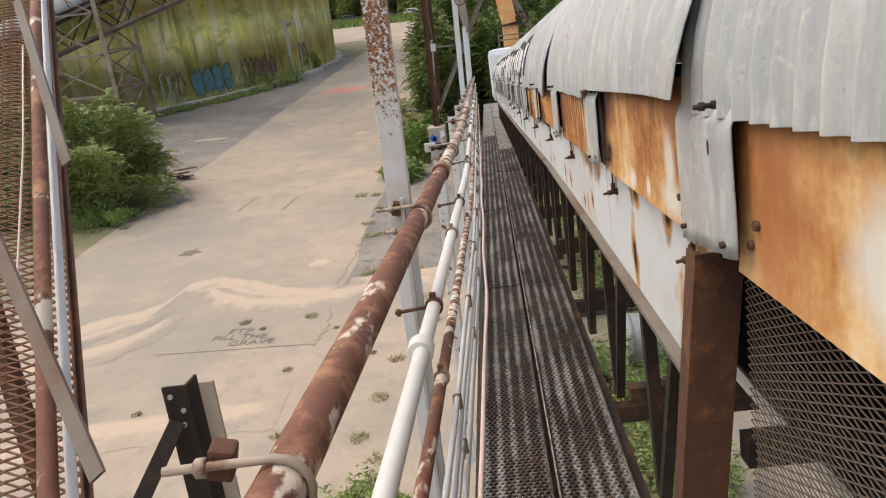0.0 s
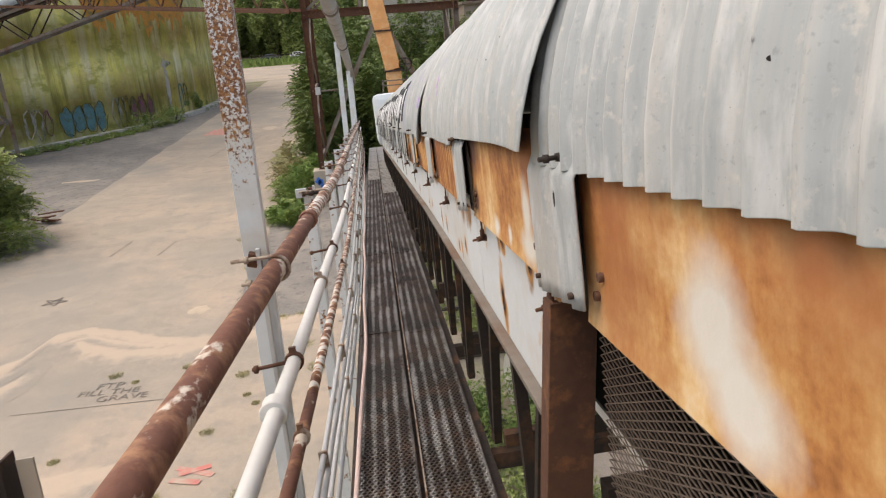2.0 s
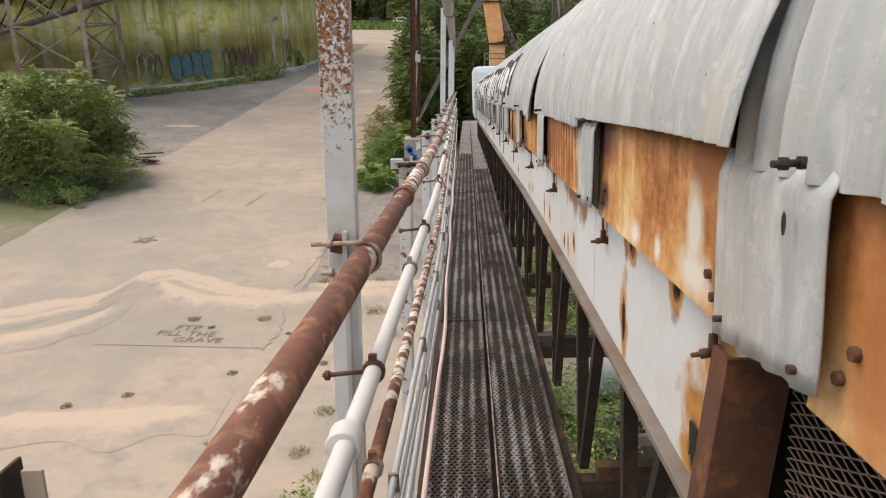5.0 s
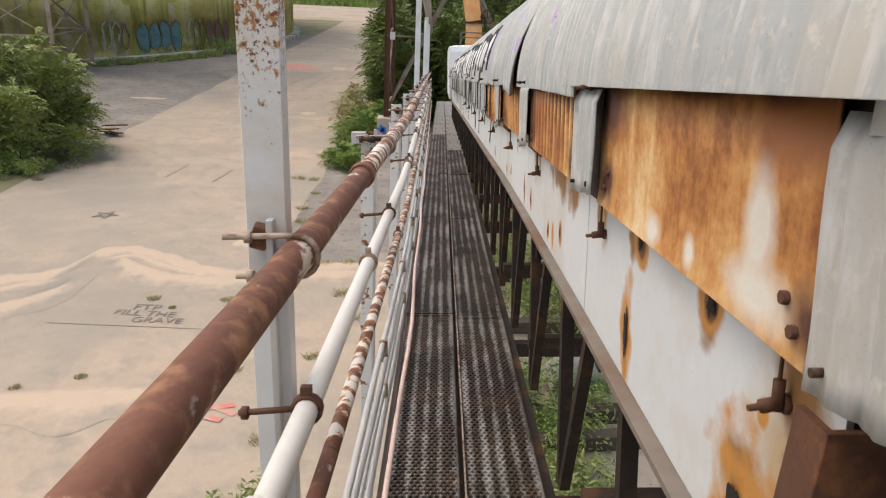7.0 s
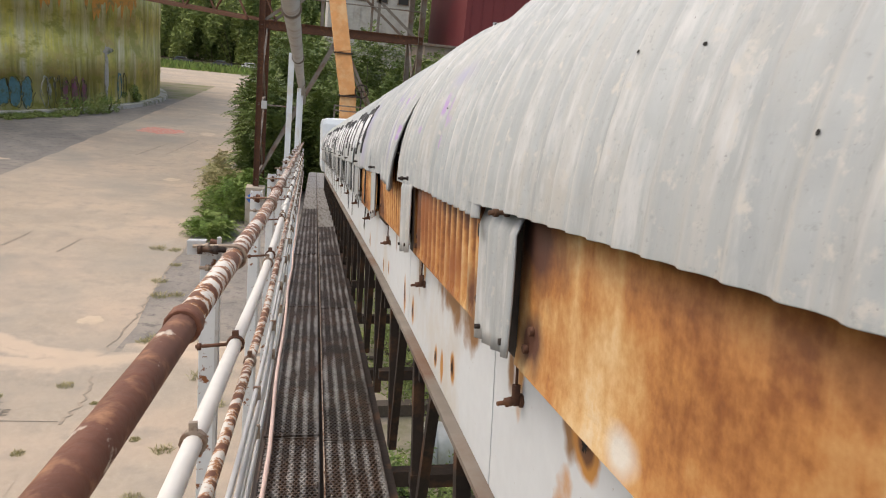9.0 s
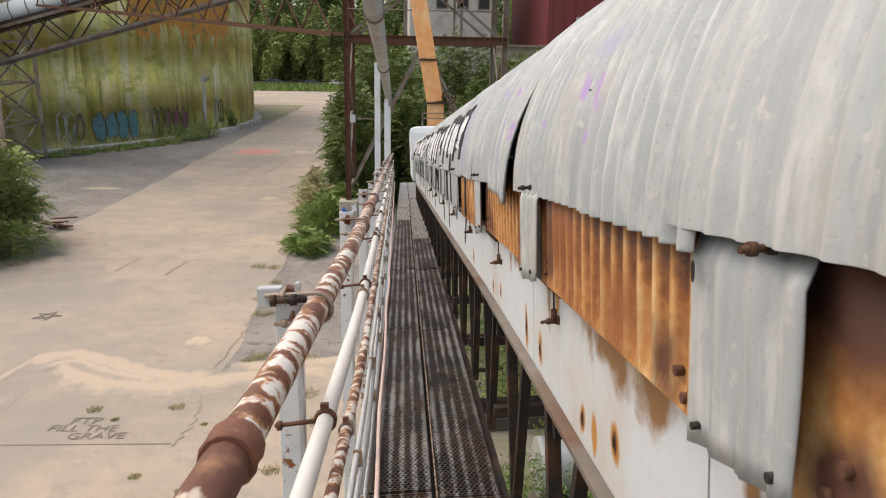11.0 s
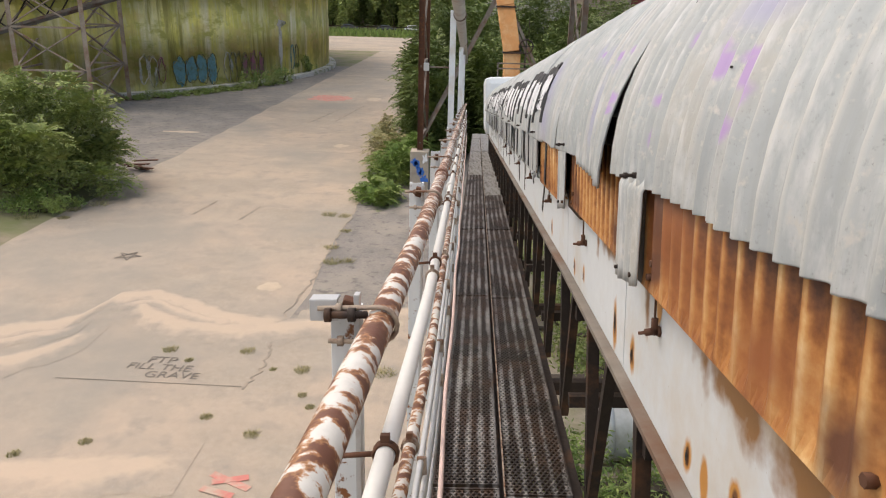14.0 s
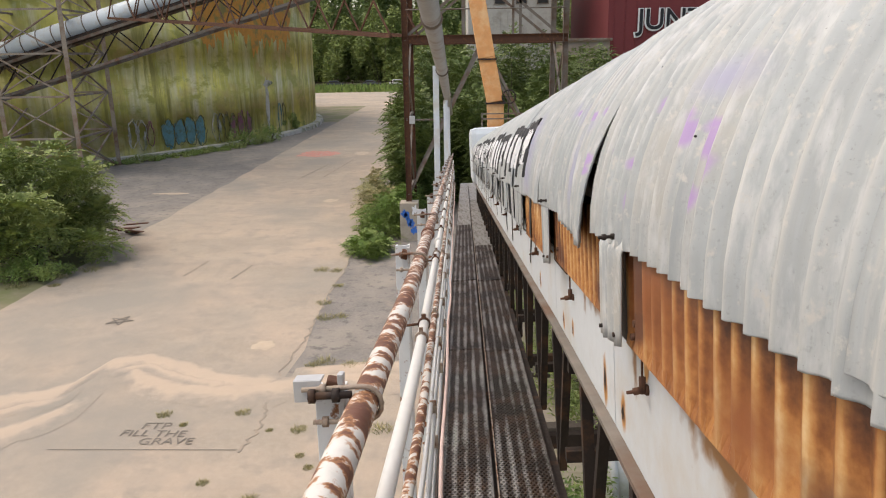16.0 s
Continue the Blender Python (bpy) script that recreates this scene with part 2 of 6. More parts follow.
def panel_material(name="rust_panel", low=0.03, high=0.13, power=2.5, shift=-0.03, foot=-0.01, phase=0.0):
    """Sheet steel rusted orange, with runs, painted ridge highlights, dark blotches and pale bare spots at fixed
    places.
    """
    m = bpy.data.materials.new(name)
    m.use_nodes = True
    nt = m.node_tree
    n, link = nt.nodes, nt.links.new
    bs = n["Principled BSDF"]
    tc = n.new("ShaderNodeTexCoord")

    def cloud(scale, stretch, detail=6):
        mp = n.new("ShaderNodeMapping")
        mp.inputs["Scale"].default_value = stretch
        link(tc.outputs["Object"], mp.inputs[0])
        t = n.new("ShaderNodeTexNoise")
        t.inputs["Scale"].default_value, t.inputs["Detail"].default_value = scale, detail
        t.inputs["Roughness"].default_value = 0.6
        link(mp.outputs[0], t.inputs[0])
        return t.outputs[0]

    def maths(op, a, bb):
        k = n.new("ShaderNodeMath")
        k.operation = op
        for i, v in enumerate((a, bb)):
            if isinstance(v, (int, float)):
                k.inputs[i].default_value = v
            else:
                link(v, k.inputs[i])
        return k.outputs[0]

    runs, blots, fine = cloud(1.0, (1, 16, 1.6)), cloud(3.0, (1, 1, 1.3)), cloud(45, (1, 1, 1))
    sep = n.new("ShaderNodeSeparateXYZ")
    link(tc.outputs["Object"], sep.inputs[0])
    # pale runs at the corrugation pitch, with highlights painted on the ridges
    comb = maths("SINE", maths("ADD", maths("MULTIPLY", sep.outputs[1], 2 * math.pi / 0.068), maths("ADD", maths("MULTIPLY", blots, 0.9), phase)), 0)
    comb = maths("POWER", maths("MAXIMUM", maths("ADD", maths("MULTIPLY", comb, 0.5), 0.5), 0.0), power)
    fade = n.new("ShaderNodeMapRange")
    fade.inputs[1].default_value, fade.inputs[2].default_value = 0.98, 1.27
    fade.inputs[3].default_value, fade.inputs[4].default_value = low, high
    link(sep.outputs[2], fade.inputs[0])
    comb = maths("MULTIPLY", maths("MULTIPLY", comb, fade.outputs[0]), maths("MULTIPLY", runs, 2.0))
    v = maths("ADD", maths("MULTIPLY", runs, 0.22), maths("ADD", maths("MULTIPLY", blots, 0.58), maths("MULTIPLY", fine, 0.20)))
    # darker towards the top of the panel
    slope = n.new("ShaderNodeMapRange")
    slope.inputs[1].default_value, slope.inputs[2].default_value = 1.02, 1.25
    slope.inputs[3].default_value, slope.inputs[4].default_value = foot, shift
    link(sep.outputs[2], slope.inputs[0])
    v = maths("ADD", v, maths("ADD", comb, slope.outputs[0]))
    ramp = n.new("ShaderNodeValToRGB")
    stops = ((0.33, (0.10, 0.032, 0.012)), (0.42, (0.30, 0.11, 0.030)), (0.48, (0.47, 0.205, 0.060)), (0.545, (0.58, 0.32, 0.12)), (0.62, (0.70, 0.48, 0.24)), (0.72, (0.76, 0.66, 0.50)))
    el = ramp.color_ramp.elements
    el[0].position, el[0].color = stops[0][0], (*stops[0][1], 1)
    el[1].position, el[1].color = stops[-1][0], (*stops[-1][1], 1)
    for p, colour in stops[1:-1]:
        e = el.new(p)
        e.color = (*colour, 1)
    link(v, ramp.inputs[0])
    col = ramp.outputs[0]
    for y, z, ry, rz in ((1.585, 1.12, 0.06, 0.075), (1.52, 1.06, 0.06, 0.05), (2.42, 1.042, 0.075, 0.030), (2.43, 1.115, 0.030, 0.055), (2.836, 1.025, 0.036, 0.026), (2.646, 1.033, 0.018, 0.02)):
        mp = n.new("ShaderNodeMapping")
        mp.vector_type = "POINT"
        mp.inputs["Scale"].default_value = (0, 1 / ry, 1 / rz)
        mp.inputs["Location"].default_value = (0, -y / ry, -z / rz)
        link(tc.outputs["Object"], mp.inputs[0])
        ln = n.new("ShaderNodeVectorMath")
        ln.operation = "LENGTH"
        link(mp.outputs[0], ln.inputs[0])
        dd = maths("ADD", ln.outputs["Value"], maths("MULTIPLY", maths("SUBTRACT", blots, 0.5), 3.0))
        r = n.new("ShaderNodeMapRange")
        r.inputs[1].default_value, r.inputs[2].default_value = 1.5, 0.5
        r.inputs[3].default_value, r.inputs[4].default_value = 0, 0.92
        link(dd, r.inputs[0])
        mx = n.new("ShaderNodeMix")
        mx.data_type = "RGBA"
        link(r.outputs[0], mx.inputs[0])
        link(col, mx.inputs[6])
        mx.inputs[7].default_value = (0.70, 0.68, 0.62, 1)
        col = mx.outputs[2]
    link(col, bs.inputs["Base Color"])
    bs.inputs["Roughness"].default_value = 0.6
    bp = n.new("ShaderNodeBump")
    bp.inputs["Strength"].default_value, bp.inputs["Distance"].default_value = 0.15, 0.006
    link(fine, bp.inputs["Height"])
    link(bp.outputs[0], bs.inputs["Normal"])
    return m


PANEL = panel_material("rust_panel", 0.0, 0.04, 2.5, -0.015, 0.055)
# ridge highlights and darker troughs painted in along with the rust runs
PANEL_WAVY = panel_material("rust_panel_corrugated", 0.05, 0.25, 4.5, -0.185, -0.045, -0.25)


def maths_node(n, link, op, p, q=0.0):
    k = n.new("ShaderNodeMath")
    k.operation = op
    for i, v in enumerate((p, q)):
        if isinstance(v, (int, float)):
            k.inputs[i].default_value = v
        else:
            link(v, k.inputs[i])
    return k.outputs[0]


def layer(m, factor, colour):
    """Lays a colour over a material's base colour by a factor socket."""
    n, link = m.node_tree.nodes, m.node_tree.links.new
    base = n["Principled BSDF"].inputs["Base Color"]
    old = base.links[0].from_socket
    mx = n.new("ShaderNodeMix")
    mx.data_type = "RGBA"
    link(factor, mx.inputs[0])
    link(old, mx.inputs[6])
    mx.inputs[7].default_value = (*colour, 1)
    link(mx.outputs[2], base)


def spots(m, places, colour, outer=1.3, inner=0.5, rough=2.6, scale=9):
    """Soft stains and other patches of colour at fixed places (y, z, ry, rz) of a sheet."""
    n, link = m.node_tree.nodes, m.node_tree.links.new
    tc = n.new("ShaderNodeTexCoord")
    t = n.new("ShaderNodeTexNoise")
    t.inputs["Scale"].default_value, t.inputs["Detail"].default_value = scale, 6
    link(tc.outputs["Object"], t.inputs[0])
    jag = maths_node(n, link, "MULTIPLY", maths_node(n, link, "SUBTRACT", t.outputs[0], 0.5), rough)
    total = None
    for y, z, ry, rz in places:
        mp = n.new("ShaderNodeMapping")
        mp.inputs["Scale"].default_value = (0, 1 / ry, 1 / rz)
        mp.inputs["Location"].default_value = (0, -y / ry, -z / rz)
        link(tc.outputs["Object"], mp.inputs[0])
        ln = n.new("ShaderNodeVectorMath")
        ln.operation = "LENGTH"
        link(mp.outputs[0], ln.inputs[0])
        r = n.new("ShaderNodeMapRange")
        r.inputs[1].default_value, r.inputs[2].default_value = outer, inner
        link(maths_node(n, link, "ADD", ln.outputs["Value"], jag), r.inputs[0])
        total = r.outputs[0] if total is None else maths_node(n, link, "MAXIMUM", total, r.outputs[0])
    layer(m, total, colour)


def crests(m, colour, strength):
    """Painted highlights and pale wear along the crests of the corrugation, broken by noise."""
    n, link = m.node_tree.nodes, m.node_tree.links.new
    tc = n.new("ShaderNodeTexCoord")
    sep = n.new("ShaderNodeSeparateXYZ")
    link(tc.outputs["Object"], sep.inputs[0])
    t = n.new("ShaderNodeTexNoise")
    t.inputs["Scale"].default_value, t.inputs["Detail"].default_value = 3, 5
    link(tc.outputs["Object"], t.inputs[0])
    s = maths_node(n, link, "SINE", maths_node(n, link, "ADD", maths_node(n, link, "MULTIPLY", sep.outputs[1], 2 * math.pi / 0.068), -0.5))
    s = maths_node(n, link, "POWER", maths_node(n, link, "ADD", maths_node(n, link, "MULTIPLY", s, 0.5), 0.5), 7.0)
    r = n.new("ShaderNodeMapRange")
    r.inputs[1].default_value, r.inputs[2].default_value = 0.35, 0.65
    r.inputs[4].default_value = strength
    link(t.outputs[0], r.inputs[0])
    layer(m, maths_node(n, link, "MULTIPLY", s, r.outputs[0]), colour)


spots(PANEL, ((1.86, 1.17, 0.12, 0.16), (1.40, 1.22, 0.10, 0.06), (2.34, 1.24, 0.12, 0.05)), (0.37, 0.135, 0.045), 1.7, 0.0)
# darker patches along the top edge, near the tabs and low down
spots(PANEL, ((2.255, 1.045, 0.06, 0.05), (3.185, 1.05, 0.035, 0.04), (2.20, 1.15, 0.03, 0.14), (3.15, 1.055, 0.03, 0.04), (2.16, 1.16, 0.05, 0.16), (3.16, 1.22, 0.10, 0.07), (2.7, 1.285, 0.5, 0.02)), (0.11, 0.045, 0.028), 1.4, 0.4)
spots(PANEL_WAVY, ((4.28, 1.17, 0.20, 0.16), (3.80, 1.06, 0.10, 0.06)), (0.29, 0.10, 0.033), 1.7, 0.0)
# the same dark patches for the corrugated panels
spots(PANEL_WAVY, ((3.58, 1.05, 0.05, 0.06), (4.36, 1.05, 0.05, 0.05), (4.1, 1.28, 0.4, 0.025), (4.36, 1.2, 0.04, 0.14), (5.5, 1.05, 0.08, 0.06), (4.78, 1.05, 0.06, 0.05)), (0.13, 0.05, 0.025), 1.4, 0.4)
crests(GALV, (0.60, 0.59, 0.56), 0.55)
VIOLET_AT = ((4.115, 155.6, 0.026, 1.6), (4.095, 158, 0.024, 1.7), (3.972, 157.2, 0.035, 1.0), (3.94, 159.6, 0.024, 1.8), (3.91, 162.6, 0.022, 1.7), (3.965, 167.4, 0.022, 1.4), (4.332, 152.2, 0.02, 1.4), (4.784, 162.9, 0.022, 1.2), (4.783, 165.5, 0.018, 0.9), (4.411, 163.6, 0.018, 1.0), (4.405, 171.3, 0.014, 2.0), (4.401, 174, 0.012, 1.2), (4.987, 151.1, 0.026, 1.0), (4.813, 150.5, 0.024, 1.1), (5.357, 148.3, 0.035, 1.0), (5.15, 150.0, 0.02, 0.9), (4.60, 161, 0.02, 1.0))
LILAC_AT = ((5.2, 150, 0.035, 1.8), (5.47, 147, 0.035, 1.8), (4.95, 153.5, 0.03, 1.6), (6.42, 171, 0.11, 6), (6.45, 161, 0.11, 6), (6.5, 152, 0.12, 5), (5.05, 166, 0.03, 6), (4.0, 150, 0.10, 1.8))


def round_bend(places):
    """Turns (y, angle, half width, half angle) on the bent hood into (y, z, ry, rz)."""
    return tuple((y, 1.245 - 0.014 * (y - 2.5) + 0.62 * math.sin(radians(v)), ry * 1.15, 0.80 * radians(rv) * abs(math.cos(radians(v)))) for y, v, ry, rv in places)


spots(GALV, round_bend(LILAC_AT), (0.36, 0.36, 0.46), 1.9, 0.2, 1.6, 14)
spots(GALV, round_bend(VIOLET_AT), (0.40, 0.29, 0.51), 1.3, 0.7, 1.2, 26)
GIRDER = mat("girder_white_paint", (0.64, 0.68, 0.71), 0.5, 0, (25, 0.05), (2.2, (0.58, 0.56, 0.52), 0.62, 0.08), 0.06, (70, (0.42, 0.38, 0.34), 0.70, 0.03), more=((16, (0.46, 0.30, 0.16), 0.735, 0.02),))
HOLES = ((3.09, 0.745, 0.028, 0.085), (2.50, 0.70, 0.055, 0.09), (3.02, 0.955, 0.03, 0.03), (2.64, 0.955, 0.03, 0.035), (3.95, 0.76, 0.016, 0.03), (4.93, 0.75, 0.02, 0.05), (4.70, 0.735, 0.02, 0.035), (5.53, 0.735, 0.016, 0.03), (5.77, 0.72, 0.014, 0.03), (4.20, 0.715, 0.016, 0.035), (6.6, 0.72, 0.02, 0.04))
spots(GIRDER, ((3.84, 0.975, 0.14, 0.035), (4.07, 0.97, 0.06, 0.03), (2.85, 1.0, 0.35, 0.02), (4.25, 0.99, 0.25, 0.02), (2.38, 0.86, 0.07, 0.13), (5.2, 0.98, 0.3, 0.02)), (0.50, 0.38, 0.24), 1.7, 0.2, 2.4)
spots(GIRDER, ((4.13, 0.93, 0.03, 0.05), (3.98, 0.94, 0.16, 0.04), (3.90, 0.92, 0.05, 0.06), (3.76, 0.93, 0.10, 0.05), (3.08, 0.93, 0.025, 0.04), (2.65, 0.94, 0.035, 0.045), (2.36, 0.93, 0.05, 0.09), (2.49, 0.76, 0.05, 0.05), (5.25, 0.94, 0.03, 0.05), (5.05, 0.95, 0.1, 0.03), (4.56, 0.93, 0.02, 0.07), (3.4, 0.94, 0.02, 0.06)), (0.27, 0.135, 0.048), 1.35, 0.5, 3.0, 12)
spots(GIRDER, tuple((y, z, ry * 1.5, rz * 1.25) for y, z, ry, rz in HOLES) + ((4.10, 0.72, 0.018, 0.04), (2.445, 0.88, 0.014, 0.02), (3.34, 0.95, 0.03, 0.06), (4.46, 0.94, 0.02, 0.05)), (0.52, 0.24, 0.05), 1.25, 0.75)
spots(GIRDER, tuple((y, z, ry * 0.8, rz * 0.8) for y, z, ry, rz in HOLES), (0.14, 0.05, 0.015), 1.1, 0.6)


def leaf(name, a, b):
    m = mat(name, a, 0.65, 0, (6, 0.35), (1.2, b, 0.5, 0.15), 0)
    nt = m.node_tree
    g = nt.nodes.new("ShaderNodeNewGeometry")
    hs = next(x for x in nt.nodes if x.type == "HUE_SAT")
    r = nt.nodes.new("ShaderNodeMapRange")
    r.inputs[3].default_value, r.inputs[4].default_value = 0.5, 1.5
    nt.links.new(g.outputs["Random Per Island"], r.inputs[0])
    mu = nt.nodes.new("ShaderNodeMath")
    mu.operation = "MULTIPLY"
    old = hs.inputs["Value"].links[0].from_socket
    nt.links.new(old, mu.inputs[0])
    nt.links.new(r.outputs[0], mu.inputs[1])
    nt.links.new(mu.outputs[0], hs.inputs["Value"])
    return m


LEAF = leaf("green_leaves", (0.205, 0.26, 0.062), (0.27, 0.31, 0.095))
LEAF_DARK = leaf("dark_leaves", (0.11, 0.155, 0.038), (0.16, 0.205, 0.05))
LEAF_BRIGHT = leaf("bright_leaves", (0.15, 0.24, 0.045), (0.22, 0.27, 0.07))
STRAW = leaf("straw_blades", (0.40, 0.34, 0.17), (0.28, 0.27, 0.11))


# ---- building blocks ----
def link_mesh(name, bm, material, m=None):
    me = bpy.data.meshes.new(name)
    bm.normal_update()
    bm.to_mesh(me)
    bm.free()
    me.materials.append(material)
    ob = new(name, me)
    if m is not None:
        ob.matrix_world = m
    return ob


def part(name, bm, material, parent, label=""):
    ob = link_mesh(name, bm, material)
    ob.parent = parent
    return tagged(ob, label)


def thing(name, label, category, m=None, group="", kind=""):
    ob = new(name)
    ob.empty_display_size = 0.1
    if m is not None:
        ob.matrix_world = m
    return tagged(ob, label, category, group, kind)


def smooth(ob):
    for p in ob.data.polygons:
        p.use_smooth = True
    return ob


def box(bm, c, s, turn=None, bevel=0.0):
    m = Matrix.Translation(c) @ (turn.to_4x4() if turn is not None else Matrix.Identity(4)) @ Matrix.Diagonal((*s, 1))
    vs = bmesh.ops.create_cube(bm, size=1, matrix=m)["verts"]
    if bevel:
        es = list({e for v in vs for e in v.link_edges})
        bmesh.ops.bevel(bm, geom=es, offset=bevel, segments=2, affect="EDGES", profile=0.6)
    return bm


def basis(d, hint=(0, 0, 1)):
    d = Vector(d).normalized()
    side = d.cross(Vector(hint))
    if side.length < 1e-3:
        side = d.cross(Vector((0, 1, 0)))
    side.normalize()
    return d, side, side.cross(d)


def bar(bm, p, q, w, h, hint=(0, 0, 1)):
    """A square bar from p to q."""
    p, q = Vector(p), Vector(q)
    d, s, u = basis(q - p, hint)
    vs = [bm.verts.new(e + s * a * w / 2 + u * b * h / 2) for e in (p, q) for a, b in ((-1, -1), (1, -1), (1, 1), (-1, 1))]
    for f in ((0, 1, 2, 3), (7, 6, 5, 4), (0, 4, 5, 1), (1, 5, 6, 2), (2, 6, 7, 3), (3, 7, 4, 0)):
        bm.faces.new([vs[i] for i in f])
    return bm


def angle_bar(bm, p, q, w, t, hint=(0, 0, 1), flip=1):
    """An L section from p to q."""
    p, q = Vector(p), Vector(q)
    d, s, u = basis(q - p, hint)
    out = [(0, 0), (w, 0), (w, t), (t, t), (t, w), (0, w)]
    a = [bm.verts.new(p + s * x * flip + u * y) for x, y in out]
    b = [bm.verts.new(q + s * x * flip + u * y) for x, y in out]
    for i in range(6):
        j = (i + 1) % 6
        bm.faces.new((a[i], a[j], b[j], b[i]))
    bm.faces.new(a[::-1])
    bm.faces.new(b)
    return bm


def tube(bm, pts, r, seg=10, cap=True, radii=None):
    rings = []
    pts = [Vector(p) for p in pts]
    for i, p in enumerate(pts):
        d = (pts[min(i + 1, len(pts) - 1)] - pts[max(i - 1, 0)])
        d, s, u = basis(d)
        rr = radii[i] if radii else r
        rings.append([bm.verts.new(p + rr * (math.cos(2 * math.pi * k / seg) * s + math.sin(2 * math.pi * k / seg) * u)) for k in range(seg)])
    for a, b in zip(rings, rings[1:]):
        for k in range(seg):
            f = bm.faces.new((a[k], a[(k + 1) % seg], b[(k + 1) % seg], b[k]))
            f.smooth = True
    if cap:
        bm.faces.new(rings[0][::-1])
        bm.faces.new(rings[-1])
    return bm


def bolt(bm, p, d, r, length):
    p, d = Vector(p), Vector(d).normalized()
    tube(bm, [p, p + d * length], r * 0.55, 8)
    tube(bm, [p, p + d * r * 0.9], r, 6)
    tube(bm, [p + d * (length * 0.55), p + d * (length * 0.55 + r)], r, 6)
    return bm


def expanded(bm, o, u, v, nu, nv, cu, cv, w, keep=None):
    """Expanded metal: strands that meet in diamonds, over nu x nv cells of cu x cv from o along u and v."""
    o, u, v = Vector(o), Vector(u).normalized(), Vector(v).normalized()
    n = u.cross(v)
    for j in range(nv):
        for i in range(nu):
            for sgn in (0, 1):
                a = o + u * (i + 0.5 * 0) * cu + v * (j + (0.5 if sgn == 0 else 0.5)) * cv
                m = o + u * (i + 0.5) * cu + v * (j + (1 if sgn == 0 else 0)) * cv
                b = o + u * (i + 1) * cu + v * (j + 0.5) * cv
                for p, q in ((a, m), (m, b)):
                    if keep and not keep((p + q) / 2):
                        continue
                    bar(bm, p + n * 0.002 * sgn, q - n * 0.002 * sgn, w, w * 0.8, n)
    return bm


# ---- ground and road ----
def sheet(name, label, x0, x1, y0, y1, z, material, nx=1, ny=1, wobble=0.0, category="ground"):
    bm = bmesh.new()
    g = []
    for j in range(ny + 1):
        row = []
        for i in range(nx + 1):
            x, y = x0 + (x1 - x0) * i / nx, y0 + (y1 - y0) * j / ny
            if wobble and i in (0, nx):
                x += wobble * noise.noise((x * 0.3, y * 0.45, 3.1)) + 0.5 * wobble * noise.noise((x, y * 1.7, 8.1))
            row.append(bm.verts.new((x, y, z)))
        g.append(row)
    for j in range(ny):
        for i in range(nx):
            bm.faces.new((g[j][i], g[j][i + 1], g[j + 1][i + 1], g[j + 1][i]))
    return tagged(link_mesh(name, bm, material), label, category, kind="structure")


sheet("ground", "dry earth with sparse weeds around the yard", -700, 700, -300, 1200, -0.012, DIRT)
sheet("road", "worn tan concrete yard road with stains", -13.0, -3.9, 17.5, 112, 0.0, CONCRETE, 1, 120, 0.16, "road")
sheet("road_3", "tan concrete yard with drifted sand below the walkway", -14.5, 0.35, -25, 17.5, 0.0, CONCRETE, 1, 40, 0.2, "road")
sheet("ground_2", "pale dry earth with thin grass under the conveyor", 0.2, 9.0, -25, 34, -0.002, EARTH, 1, 40, 0.25, "ground")
sheet("pavement_3", "pale concrete slab beside the conveyor", 2.9, 8.6, 7.5, 14.6, 0.006, CONCRETE, 1, 20, 0.15, "road")
sheet("pavement", "dark grey asphalt strip beside the road", -3.98, 0.4, 17.5, 60, -0.004, ASPHALT, 1, 60, 0.12, "road")
sheet("pavement_2", "dark grey asphalt apron in front of the tank", -28, -12.7, 29, 82, -0.004, ASPHALT, 1, 50, 0.4, "road")
sheet("road_2", "tan concrete forecourt beyond the tank", -60, 6, 108, 150, 0.004, CONCRETE, 1, 1, 0.0, "road")


# ---- the raised walkway ----
def plank_mesh(width, length):
    """A plank of raised expanded steel: zigzag strands across it, each with a depth, between two edge flats."""
    nx, cy, depth = 11, 0.020, 0.009
    rows = int(length / cy)
    dx = (width - 0.014) / (2 * nx)
    vs, fs = [], []
    for j in range(rows):
        for i in range(2 * nx + 1):
            x = -width / 2 + 0.007 + i * dx
            y = (j + 0.5) * cy + (0.0045 if (i + j) % 2 else -0.0045)
            crown = 0.0025 if (i + j) % 2 else 0.0
            vs += [(x, y - 0.0052, crown - depth), (x, y - 0.0044, crown), (x, y + 0.0052, crown + 0.0015)]
            if i:
                k = len(vs) - 3
                fs += [(k - 3, k, k + 1, k - 2), (k - 2, k + 1, k + 2, k - 1)]
    h, le = 0.045, rows * cy
    for x, q in ((-width / 2, 1), (width / 2, -1)):
        k = len(vs)
        vs += [(x, 0, 0.006), (x, le, 0.006), (x, le, -h), (x, 0, -h), (x + q * 0.008, 0, 0.006), (x + q * 0.008, le, 0.006), (x + q * 0.008, le, -h), (x + q * 0.008, 0, -h)]
        fs += [(k, k + 1, k + 2, k + 3), (k + 4, k + 7, k + 6, k + 5), (k, k + 4, k + 5, k + 1)]
    for y in (0.0, le - 0.008):
        k = len(vs)
        vs += [(-width / 2, y, 0.007), (width / 2, y, 0.007), (width / 2, y + 0.008, 0.007), (-width / 2, y + 0.008, 0.007), (-width / 2, y, -h), (width / 2, y, -h)]
        fs += [(k, k + 1, k + 2, k + 3), (k, k + 4, k + 5, k + 1)]
    me = bpy.data.meshes.new("plank")
    me.from_pydata(vs, [], fs)
    me.materials.append(DECKING)
    return me


